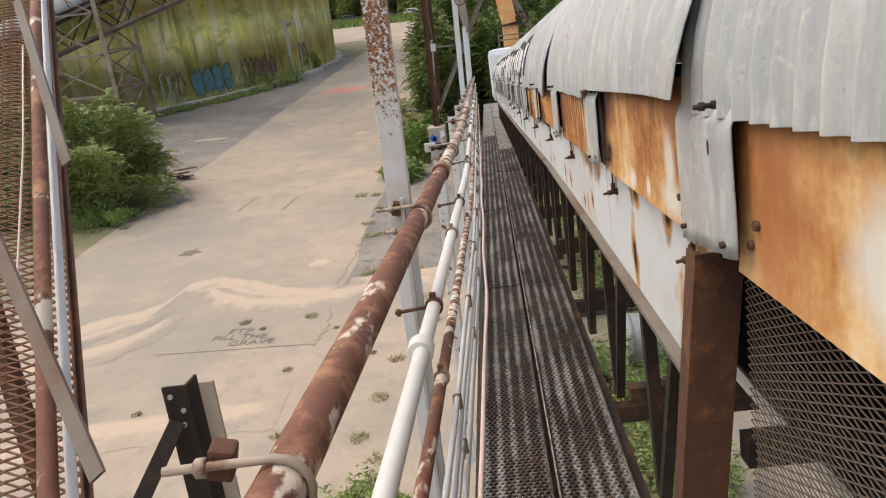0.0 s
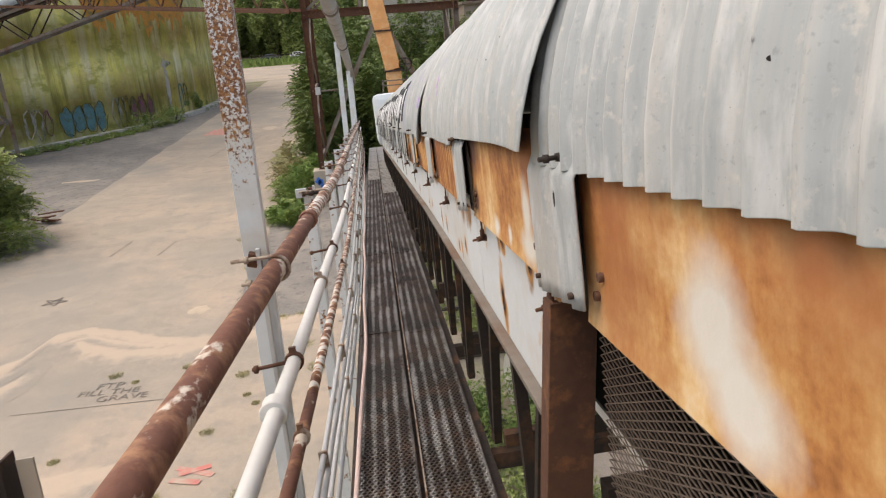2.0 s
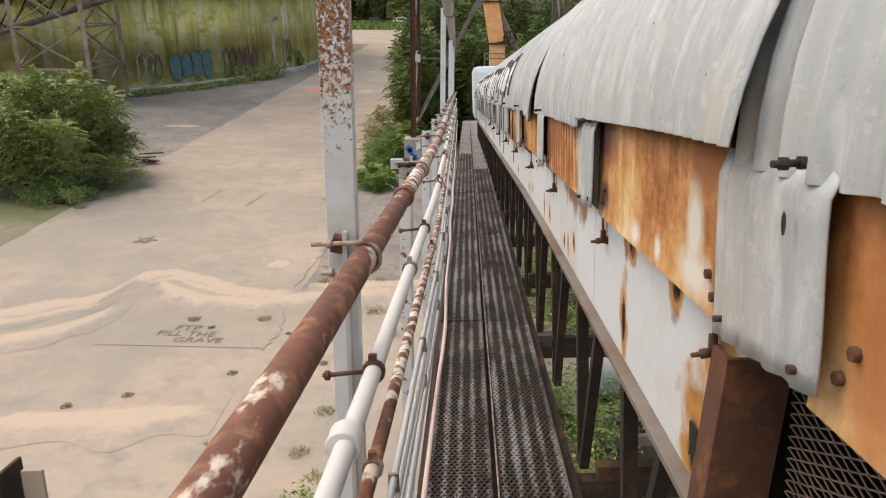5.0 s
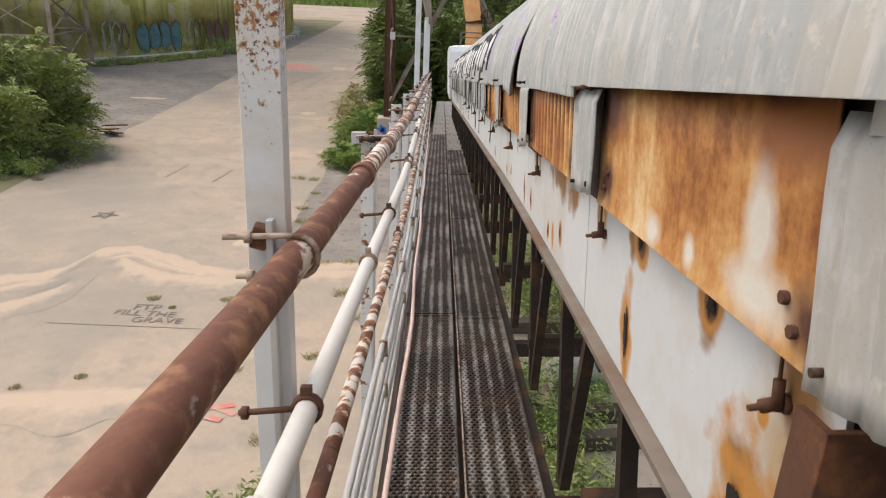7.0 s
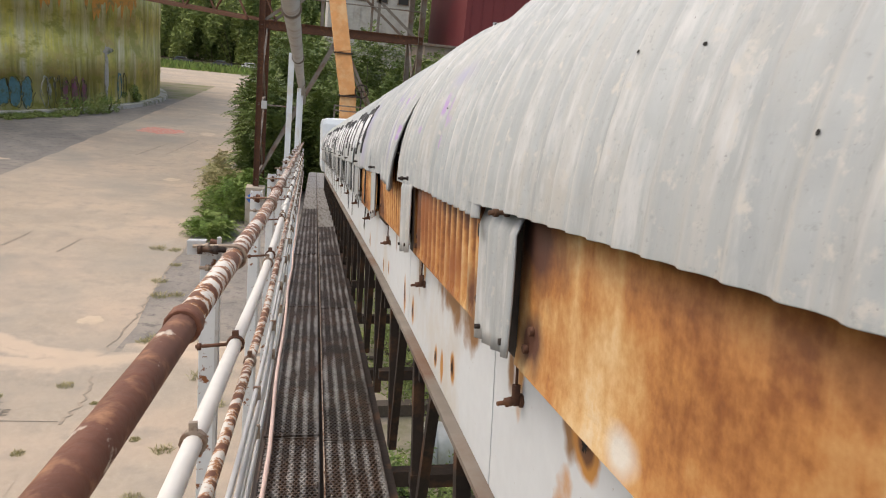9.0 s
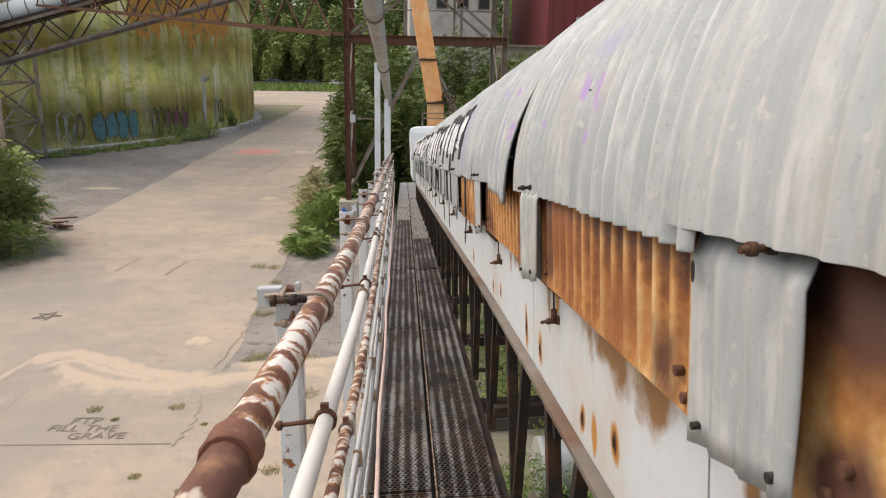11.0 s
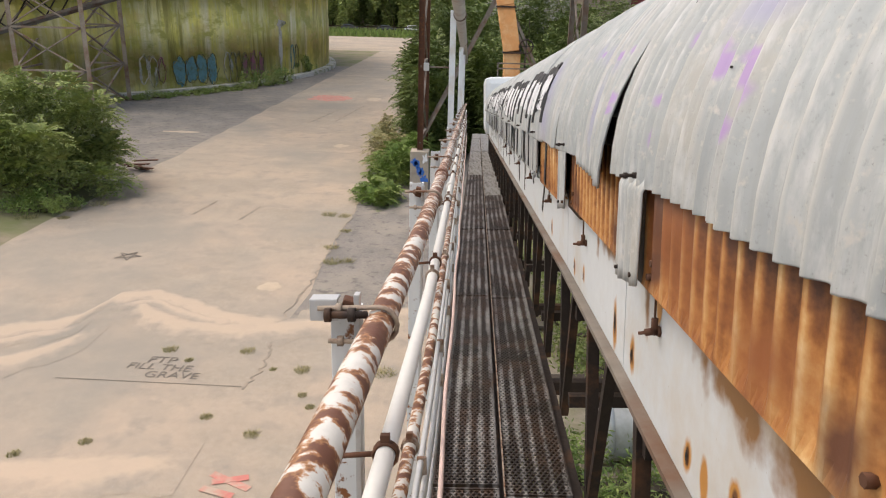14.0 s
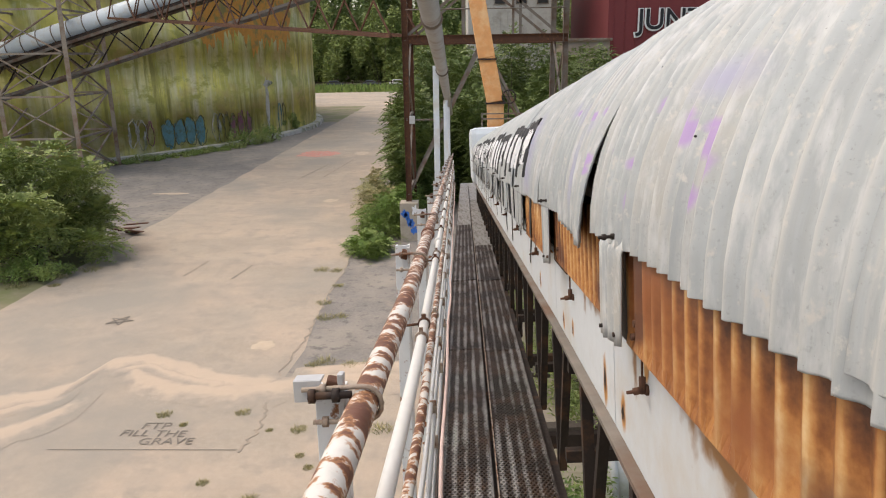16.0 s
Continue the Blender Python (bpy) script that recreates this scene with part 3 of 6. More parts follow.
def trodden(m, colour, period):
    """Bright worn bands along a plank, broken up along its length."""
    n, link = m.node_tree.nodes, m.node_tree.links.new
    tc = n.new("ShaderNodeTexCoord")
    sep = n.new("ShaderNodeSeparateXYZ")
    link(tc.outputs["Object"], sep.inputs[0])
    clouds = []
    for scale, stretch in ((2.2, (3, 1, 1)), (60, (1, 0.6, 1))):
        mp = n.new("ShaderNodeMapping")
        mp.inputs["Scale"].default_value = stretch
        link(tc.outputs["Object"], mp.inputs[0])
        oi = n.new("ShaderNodeObjectInfo")
        link(maths_node(n, link, "MULTIPLY", oi.outputs["Random"], 20.0), mp.inputs["Location"])
        t = n.new("ShaderNodeTexNoise")
        t.inputs["Scale"].default_value, t.inputs["Detail"].default_value = scale, 5
        link(mp.outputs[0], t.inputs[0])
        clouds.append(t.outputs[0])
    wave = maths_node(n, link, "SINE", maths_node(n, link, "ADD", maths_node(n, link, "MULTIPLY", sep.outputs[0], 2 * math.pi / period), maths_node(n, link, "MULTIPLY", clouds[0], 1.5)))
    f = maths_node(n, link, "ADD", maths_node(n, link, "MULTIPLY", wave, 0.20), maths_node(n, link, "ADD", clouds[0], maths_node(n, link, "MULTIPLY", clouds[1], 0.45)))
    r = n.new("ShaderNodeMapRange")
    r.inputs[1].default_value, r.inputs[2].default_value = 0.72, 1.08
    r.inputs[4].default_value = 0.85
    link(f, r.inputs[0])
    layer(m, r.outputs[0], colour)


trodden(DECKING, (0.36, 0.345, 0.33), 0.052)
PLANK = plank_mesh(0.247, 2.545)
PLANK_PALE = PLANK.copy()
PLANK_PALE.materials.clear()
PLANK_PALE.materials.append(PLANK_GREY)
walkway = thing("walkway", "raised walkway of dark perforated steel planks beside the conveyor", "walkway", TW @ pose(-0.052, 0, 0, 0, 0, -0.57))
for side, x, start in ((0, -0.131, -2.38), (1, 0.131, -2.38)):
    for i in range(12):
        y = start + i * 2.56 - 0.07 * side
        p = new("plank", PLANK_PALE if i > (5 if side else 6) else PLANK)
        p.parent = walkway
        p.matrix_basis = pose(x, y, 0.004 * random.uniform(-1, 1) + (0.004 if side else 0), 0, random.uniform(-0.4, 0.4), 0)
bm = bmesh.new()
for x in (-0.27, 0.295):
    angle_bar(bm, (x, -2.4, -0.02), (x, 28.2, -0.02), 0.05, 0.006, (0, 0, -1), 1 if x > 0 else -1)
part("edge_angle", bm, DARK, walkway)
# dark bar added below the plank gap to hide the bright ground
bm = bmesh.new()
bar(bm, (0, -2.4, -0.062), (0, 28.2, -0.062), 0.05, 0.03)
part("gap_blocker", bm, DARK, walkway)
bm = bmesh.new()
bar(bm, (0.011, -2.38, 0.012), (0.011, 28.2, 0.012), 0.006, 0.006)
part("worn_edge", bm, CLAMP, walkway, "pale worn plank edge")
for k in range(22):
    bm = bmesh.new()
    y = -1.9 + k * 1.4
    box(bm, (0.56, y, -0.113), (1.68, 0.06, 0.07))
    part("cross_beam", bm, DARK, walkway)


# ---- handrail with its stack of pipes ----
RAIL_Y = (-2.0, 1.3, 2.57, 4.0, 4.9, 30.0)
RAIL_X = (-0.345, -0.325, -0.290, -0.258, -0.240, -0.232)


def rx(y):
    """How far left of the walkway's middle the handrail stands at y."""
    return float(np.interp(y, RAIL_Y, RAIL_X))


rail = thing("pipe_handrail", "handrail of a thick rusty pipe with flaking white paint", "handrail", TW)


def run(name, z, r, material, parent, label="", y0=-2.0, y1=28.0, dx=0.0, wave=0.0, seg=12, seed=0):
    bm = bmesh.new()
    pts = []
    n = int((y1 - y0) / 0.35)
    for i in range(n + 1):
        y = y0 + (y1 - y0) * i / n
        pts.append((rx(y) + dx + wave * noise.noise((y * 0.9, seed, 0)), y, z + wave * noise.noise((y * 0.9, seed, 5)) - 0.0))
    tube(bm, pts, r, seg)
    return part(name, bm, material, parent, label)


run("rail_pipe", 1.045, 0.0245, PIPE_RUST, rail, "brown rusty pipe", -2, 3.35)
run("rail_pipe", 1.045, 0.0245, PIPE_PEEL, rail, "rusty pipe with peeling white paint", 3.35, 28)
stack = thing("pipe_run", "white and rusty pipes and thin conduits under the handrail", "pipes", TW)
run("white_pipe", 0.815, 0.0175, PIPE_WHITE, stack, "white painted pipe", dx=0.004)
run("rust_pipe", 0.672, 0.0145, PIPE_RUST, stack, "brown rusty pipe", -2, 2.7, dx=0.012)
run("rust_pipe", 0.672, 0.0145, PIPE_PEEL, stack, "rusty pipe with peeling white paint", 2.7, 28, dx=0.012)
for z, dx, s in ((0.475, 0.006, 1), (0.43, 0.016, 2), (0.335, 0.004, 3), (0.29, 0.014, 4)):
    run("conduit", z, 0.0085, CONDUIT, stack, "thin grey conduit", dx=dx, wave=0.006, seg=8, seed=s)
run("pink_conduit", 0.045, 0.010, PINK, stack, "thin pinkish conduit", dx=0.018, wave=0.012, seg=8, seed=7)


def u_clamp(parent, y, z, r, reach=0.10, dx=0.0):
    """A U-bolt round a pipe, with its threaded ends and nuts through the post."""
    x = rx(y) + dx
    bm = bmesh.new()
    pts = [(x - reach, y, z + r * 1.05)] + [(x + math.sin(a) * r * 1.12, y, z + math.cos(a) * r * 1.12) for a in [math.pi * k / 8 for k in range(9)]] + [(x - reach * 0.85, y, z - r * 1.05)]
    tube(bm, pts, 0.0045, 8)
    for s in (1, -1):
        tube(bm, [(x - reach * 0.70, y, z + s * r * 1.05), (x - reach * 0.60, y, z + s * r * 1.05)], 0.009, 6)
    return part("u_bolt", bm, CLAMP, parent)


def pipe_tie(parent, y, z, r, reach=0.10):
    """A single rod through the post with a loop of wire round the pipe."""
    x = rx(y) + 0.004
    bm = bmesh.new()
    tube(bm, [(x - reach, y, z - 0.006), (x - r, y, z)], 0.005, 8)
    tube(bm, [(x - reach + 0.004, y, z - 0.006), (x - reach + 0.014, y, z - 0.006)], 0.010, 6)
    for k in range(3):
        yy = y - 0.006 + 0.006 * k
        tube(bm, [(x + r * 1.1 * math.cos(a), yy, z + r * 1.1 * math.sin(a)) for a in [2 * math.pi * q / 14 for q in range(15)]], 0.0032, 6)
    box(bm, (x, y, z + r + 0.009), (0.016, 0.012, 0.016))
    return part("pipe_tie", bm, COLUMN, parent)


LEAN_X, LEAN_Y = math.tan(radians(SIDE)), -math.tan(radians(SLOPE))


def plumb(bm, z):
    """Leans a post built square to the walkway until it stands plumb, turning about height z."""
    for v in bm.verts:
        d = v.co.z - z
        v.co.x += LEAN_X * d
        v.co.y += LEAN_Y * d
    return bm


def channel(bm, x, y, z0, z1, w, d, t=0.007):
    """An upright channel whose web faces the walker."""
    h = w / 2
    prof = [(-h, 0), (h, 0), (h, d), (h - t, d), (h - t, t), (-h + t, t), (-h + t, d), (-h, d)]
    lo = [bm.verts.new((x + px, y + py, z0)) for px, py in prof]
    hi = [bm.verts.new((x + px, y + py, z1)) for px, py in prof]
    for k in range(8):
        m = (k + 1) % 8
        bm.faces.new((lo[k], lo[m], hi[m], hi[k]))
    bm.faces.new(lo[::-1])
    bm.faces.new(hi)
    bmesh.ops.bevel(bm, geom=[q for q in bm.edges if abs(q.verts[0].co.z - q.verts[1].co.z) > 0.1], offset=0.0012, segments=1, affect="EDGES")
    return bm


def rail_post(y, z1, w=0.05, tall=False, strip=True):
    post = thing("rail_post", "tall white channel post with rust blisters" if tall else "white painted steel rail post", "post", TW, "posts along the handrail")
    x = rx(y) - (0.046 if tall else 0.06)
    bm = bmesh.new()
    channel(bm, x, y + 0.03, -4.2 if tall else -0.6, z1, w, 0.04)
    part("channel", plumb(bm, 1.1), POST_TALL if tall else POST, post)
    if strip:
        bm = bmesh.new()
        box(bm, (rx(y) - 0.036, y + 0.012, 0.62), (0.010, 0.022, 0.95), bevel=0.002)
        part("backing_strip", plumb(bm, 1.1), CONDUIT, post)
    u_clamp(post, y, 1.045, 0.0265)
    pipe_tie(post, y, 0.815, 0.019)
    bm = bmesh.new()
    box(bm, (rx(y) - 0.052, y + 0.016, 1.070), (0.024, 0.022, 0.034), Euler((0.2, 0.3, 0.1)).to_matrix(), bevel=0.004)
    part("gusset", bm, COLUMN, post, "torn rusty gusset")
    return post


rail_post(1.42, 0.55, strip=False)
rail_post(2.585, 4.2, 0.056, True)
for k in range(14):
    y = 4.01 + 1.42 * k
    rail_post(y, 1.1 if k % 3 else 1.06)
# white junction bracket on one post
brk = thing("bracket", "small white bent steel bracket on a rail post", "bracket", TW)
bm = bmesh.new()
box(bm, (-0.350, 4.02, 1.067), (0.046, 0.004, 0.036), bevel=0.001)
box(bm, (-0.372, 4.035, 1.067), (0.004, 0.03, 0.036), bevel=0.001)
box(bm, (-0.350, 4.035, 1.084), (0.046, 0.03, 0.004), bevel=0.001)
part("plate", bm, CONDUIT, brk)
bm = bmesh.new()
bolt(bm, (-0.345, 4.0, 1.065), (1, 0, 0), 0.012, 0.07)
part("bolt", bm, DARK, brk)
# couplings
for y, z, r, d, lab in ((2.30, 0.815, 0.027, 0.05, "pipe coupling"), (3.34, 1.045, 0.029, 0.05, "rusty pipe sleeve"), (6.2, 1.045, 0.029, 0.05, "rusty pipe sleeve"), (7.6, 0.815, 0.026, 0.05, "pipe coupling")):
    bm = bmesh.new()
    tube(bm, [(rx(y), y - d / 2, z), (rx(y), y - d / 2 + 0.006, z), (rx(y), y, z), (rx(y), y + d / 2 - 0.006, z), (rx(y), y + d / 2, z)], r, 14, radii=[r, r * 1.08, r, r * 1.08, r])
    part("coupling", bm, PIPE_WHITE if z < 1 else PIPE_RUST, rail if z > 1 else stack, lab)
for k in range(26):
    y = 1.55 + k * 0.92
    bm = bmesh.new()
    z, r, dx = (0.672, 0.016, 0.012) if k % 2 else (0.815, 0.0205, 0.004)
    tube(bm, [(rx(y) + dx, y - 0.008, z), (rx(y) + dx, y + 0.008, z)], r + 0.004, 12)
    box(bm, (rx(y) + dx, y, z + r + 0.009), (0.014, 0.012, 0.018))
    part("pipe_clip", bm, CLAMP, stack)
    bm = bmesh.new()
    box(bm, (rx(y) + 0.014, y + 0.3, 0.452), (0.026, 0.012, 0.072), bevel=0.003)
    part("conduit_clip", bm, CLAMP, stack)
    bm = bmesh.new()
    box(bm, (rx(y) + 0.012, y + 0.3, 0.312), (0.026, 0.012, 0.072), bevel=0.003)
    part("conduit_clip", bm, CLAMP, stack)


# ---- the covered conveyor ----
HX, HZ, HR = 0.87, 1.245, 0.62


def cz(y):
    return -0.014 * (y - 2.5)


def girder_foot(y):
    """The height of the white girder's lower edge."""
    return 0.622 + 0.017 * (min(y, 5.5) - 2.5) - 0.014 * max(0.0, y - 5.5)


conveyor = thing("conveyor", "long covered belt conveyor under corrugated galvanised hoods", "conveyor", TW)


SHEETS = []
PITCH = 0.068


def hood_radius(y, y0, amp, grow):
    crest = (0.5 + 0.5 * math.sin(2 * math.pi * y / PITCH)) ** 2.2
    return HR + grow + amp * (2 * crest - 1) + 0.004 * noise.noise((y * 2.2, y0, 1))


def hood(y0, y1, drop0=0.0, drop1=0.0, flare0=0.0, flare1=0.0, amp=0.0085, grow=0.0):
    """One corrugated sheet bent over the conveyor; drop: how far its edge hangs; flare: how far an end stands off."""
    SHEETS.append((y0, y1, amp, grow, flare0))
    bm = bmesh.new()
    ny = int((y1 - y0) / PITCH * 8)
    na = 30
    rows = []
    for j in range(ny + 1):
        f = j / ny
        y = y0 + (y1 - y0) * f
        drop = drop0 + (drop1 - drop0) * f
        lift = flare0 * max(0, 1 - f * 2.2) ** 2 + flare1 * max(0, 2.2 * f - 1.2) ** 2
        row = []
        for a in range(-2, na + 1):
            th = math.pi * (1 - max(a, 0) / na) + min(drop, 0.0) / HR * max(0, 1 - max(a, 0) / 4)
            r = hood_radius(y, y0, amp, grow) + lift * max(0.0, 1 - max(a, 0) / 5.5)
            x, z = HX + r * math.cos(th), HZ + r * math.sin(th)
            if a < 0:
                z -= max(drop, 0.0) * (-a) / 2 + 0.001 * -a
            row.append(bm.verts.new((x, y, z + cz(y))))
        rows.append(row)
    for p, q in zip(rows, rows[1:]):
        for i in range(len(p) - 1):
            fc = bm.faces.new((p[i], q[i], q[i + 1], p[i + 1]))
            fc.smooth = True
    ob = part("hood_sheet", bm, GALV, conveyor)
    so = ob.modifiers.new("thick", "SOLIDIFY")
    so.thickness = 0.0025
    return ob


hood(-1.7, 0.2)
hood(0.15, 2.19, 0.0, 0.0, grow=-0.004)
hood(2.105, 3.47, -0.028, -0.02, 0.04, 0.012, 0.0042, 0.008)
hood(3.40, 3.95, 0.005, 0.0, 0.01, 0, grow=0.006)
hood(3.94, 4.735, 0, 0, 0, 0, grow=-0.004)
hood(4.725, 5.30, 0.04, 0.02, 0.034, 0, grow=0.006)
y = 5.25
k = 0
while y < 19.6:
    hood(y, y + 0.70, 0.01 * (k % 3), 0.012 * ((k + 1) % 2), 0.012 * (k % 2), 0, 0.0075, 0.004 * (k % 2))
    y += 0.655
    k += 1


def tab(y0, y1, z0, curl=0.004, z1=1.26):
    """A galvanised strip that hangs from the hood over the joint of two panels."""
    bm = bmesh.new()
    rows = []
    for j in range(9):
        f = j / 8
        row = []
        for i in range(25):
            g = i / 24
            y = y0 + (y1 - y0) * g
            edge = 0.006 * noise.noise((y0 * 7, f * 2.0, 0.0))
            z = z1 + (z0 + 0.028 * (1 - g) - z1) * f + cz(y) + (0.006 * noise.noise((g * 3, y0, 1)) if j == 8 else 0)
            x = 0.247 + 0.012 * max(0.0, 1 - f / 0.125) - curl * (f ** 2) * (1 - g) - 0.005 * math.sin(2 * math.pi * y / 0.068) ** 3
            row.append(bm.verts.new((x, y + edge, z)))
        rows.append(row)
    for p, q in zip(rows, rows[1:]):
        for i in range(24):
            bm.faces.new((p[i], p[i + 1], q[i + 1], q[i])).smooth = True
    ob = part("hood_tab", bm, GALV, conveyor, "galvanised strip hanging below the hood")
    ob.modifiers.new("thick", "SOLIDIFY").thickness = 0.003
    bm = bmesh.new()
    ym = (y0 + y1) / 2 - 0.02
    tube(bm, [(0.25, y0 + 0.03, z0 + 0.05 + cz(y)), (0.237, y0 + 0.03, z0 + 0.05 + cz(y))], 0.006, 8)
    part("rivet", bm, DARK, conveyor)
    bm = bmesh.new()
    tube(bm, [(0.25, y1 - 0.03, z0 + 0.03 + cz(y)), (0.238, y1 - 0.03, z0 + 0.03 + cz(y))], 0.005, 8)
    part("rivet", bm, DARK, conveyor)
    bm = bmesh.new()
    bolt(bm, (0.25, y0 + 0.055, 1.262 + cz(y0)), (-1, -0.15, 0), 0.0075, 0.036)
    part("bolt", bm, DARK, conveyor, "rusty bolt through the hood edge")
    return ob


TABS = [(1.955, 2.245, 1.0), (3.195, 3.43, 1.005), (4.406, 4.625, 1.0), (5.60, 5.80, 1.0)] + [(6.8 + 1.2 * k, 6.98 + 1.2 * k, 1.0) for k in range(11)]
tab(*TABS[0], curl=0.0)
for tb in TABS[1:]:
    tab(*tb)


def panel(y0, y1, wavy, zt=1.30, zb=1.0, material=None):
    bm = bmesh.new()
    pitch, n = 0.068, max(2, int((y1 - y0) / 0.068 * 6))
    rows = []
    for j in range(n + 1):
        y = y0 + (y1 - y0) * j / n
        w = -0.0065 * math.sin(2 * math.pi * y / pitch) if wavy else 0.002 * noise.noise((y * 3, 0, 0))
        rows.append([bm.verts.new((x, y, z + cz(y) * (1 if z > zb + 0.05 or y > 6 else 0.2))) for x, z in ((0.279 + w, zt), (0.279 + w, (zt + zb) / 2), (0.279 + w * 0.8, zb + 0.03), (0.275, zb), (0.292, zb - 0.006))])
    for p, q in zip(rows, rows[1:]):
        for i in range(4):
            bm.faces.new((p[i], p[i + 1], q[i + 1], q[i])).smooth = i < 2
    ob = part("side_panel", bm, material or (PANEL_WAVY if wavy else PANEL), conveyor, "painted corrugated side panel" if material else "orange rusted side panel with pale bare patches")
    ob.modifiers.new("thick", "SOLIDIFY").thickness = 0.003
    bm = bmesh.new()
    for yy, zz in ((y1 - 0.06, 1.05), (y1 - 0.085, 1.085), (y0 + 0.03, 1.03), (y0 + 0.055, 1.06)):
        bm2 = bmesh.new()
        tube(bm2, [(0.282, yy, zz + cz(yy)), (0.268, yy, zz + cz(yy))], 0.008, 6)
        part("panel_bolt", bm2, COLUMN, conveyor)
    bm.free()
    return ob


starts = [-1.7, 0.72] + [t[1] + 0.045 for t in TABS]
stops = [0.7] + [t[0] + 0.055 for t in TABS] + [19.9]
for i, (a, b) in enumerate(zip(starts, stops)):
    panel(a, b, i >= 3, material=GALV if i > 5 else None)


# dark plates behind the gaps between panels
for t in TABS:
    bm = bmesh.new()
    box(bm, (0.305, (t[0] + t[1]) / 2 + 0.02, 1.14 + cz(t[0])), (0.012, t[1] - t[0] + 0.14, 0.30))
    part("gap_plate", bm, DARK, conveyor)

# white girder plates with seams
SEAMS = [2.27, 3.52, 4.80, 5.98] + [7.18 + 1.2 * k for k in range(11)]
for a, b in zip(SEAMS, SEAMS[1:]):
    bm = bmesh.new()
    zc0, zc1 = cz(a), cz(b)
    x, f0, f1 = 0.315, girder_foot(a), girder_foot(b)
    vs = [bm.verts.new(p) for p in ((x, a + 0.004, f0), (x, b - 0.003, f1), (x, b - 0.003, 1.03 + zc1), (x, a + 0.004, 1.03 + zc0), (x + 0.008, a + 0.004, f0), (x + 0.008, b - 0.003, f1), (x + 0.008, b - 0.003, 1.03 + zc1), (x + 0.008, a + 0.004, 1.03 + zc0))]
    for f in ((0, 1, 2, 3), (7, 6, 5, 4), (0, 4, 5, 1), (1, 5, 6, 2), (2, 6, 7, 3), (3, 7, 4, 0)):
        bm.faces.new([vs[i] for i in f][::-1])
    part("girder_plate", bm, GIRDER, conveyor, "white painted girder plate with rust stains")
    bm = bmesh.new()
    bar(bm, (0.305, a, f0 - 0.009), (0.305, b, f1 - 0.009), 0.045, 0.014)
    part("girder_flange", bm, GREY_STEEL, conveyor)
    bm = bmesh.new()
    box(bm, (0.329, b, 0.82 + zc1), (0.008, 0.06, 0.36))
    part("splice_plate", bm, DARK, conveyor)
for y in (2.39, 3.321, 4.443, 5.485, 6.65, 7.85, 9.05, 10.25, 11.4):
    bm = bmesh.new()
    z = 0.915 + cz(y)
    tube(bm, [(0.315, y, z), (0.308, y, z)], 0.013, 6)
    tube(bm, [(0.308, y, z), (0.300, y, z), (0.2995, y, z), (0.282, y - 0.003, z - 0.002), (0.2815, y - 0.003, z - 0.002), (0.266, y - 0.005, z - 0.003)], 0.006, 8, radii=[0.0065, 0.0065, 0.009, 0.009, 0.0048, 0.0042])
    tube(bm, [(0.302, y, z + 0.085), (0.302, y, z)], 0.0028, 6)
    tube(bm, [(0.302, y, z + 0.03), (0.302, y, z - 0.008)], 0.008, 6)
    part("clamp_bolt", bm, COLUMN, conveyor, "dark rusty clamp bolt")

# lattice below the girder
for side, xx in ((0, 0.315), (1, 1.42)):
    for k in range(-5, 22):
        b0 = 3.08 + 0.77 * k
        for (ya, za), (yb, zb), w in (((b0 - 0.06, -0.08), (b0, girder_foot(b0) - 0.017), 0.040), ((b0 + 0.68, -0.08), (b0 + 0.37, girder_foot(b0 + 0.37) - 0.017), 0.034)):
            if yb < 2.4 and side == 0:
                continue
            bm = bmesh.new()
            angle_bar(bm, (xx, ya, za), (xx, yb, zb), w, 0.006, (1, 0, 0))
            part("lattice_bar", bm, DARK, conveyor)
for k in range(18):
    yy = -1.4 + k * 1.2
    bm = bmesh.new()
    bar(bm, (0.31, yy, 0.12), (1.44, yy, 0.12), 0.05, 0.05)
    part("tie_beam", bm, DARK, conveyor)
    bm = bmesh.new()
    bar(bm, (0.33, yy, 0.56 + cz(yy)), (1.44, yy, 0.56 + cz(yy)), 0.05, 0.06)
    part("tie_beam", bm, DARK, conveyor)
bm = bmesh.new()
bar(bm, (0.5, -2, 0.99), (0.5, 19.9, 0.99 - 0.25), 0.02, 0.2)
bar(bm, (0.87, -2, 0.95), (0.87, 19.9, 0.95 - 0.25), 0.8, 0.012)
part("belt", bm, RUBBER, conveyor)
# assumed return run, added to darken the view below the girder
bm = bmesh.new()
bar(bm, (0.93, -2, 0.50), (0.93, 19.9, 0.50 - 0.25), 0.80, 0.012)
part("return_belt", bm, RUBBER, conveyor, "dark return run of the belt")
for k in range(9):
    yy = 1.2 + 2.4 * k
    bm = bmesh.new()
    tube(bm, [(0.44, yy, 0.44 - 0.0114 * yy), (1.42, yy, 0.44 - 0.0114 * yy)], 0.045, 12)
    part("idler", bm, GREY_STEEL, conveyor)
bm = bmesh.new()
bar(bm, (1.46, -2, 0.93), (1.46, 19.9, 0.93 - 0.25), 0.012, 0.7)
part("far_side_plate", bm, GREY_STEEL, conveyor)
bm = bmesh.new()
tube(bm, [(0.7, -1.5, 0.30), (0.7, 19, 0.1)], 0.07, 12)
part("return_pipe", bm, PIPE_WHITE, conveyor)
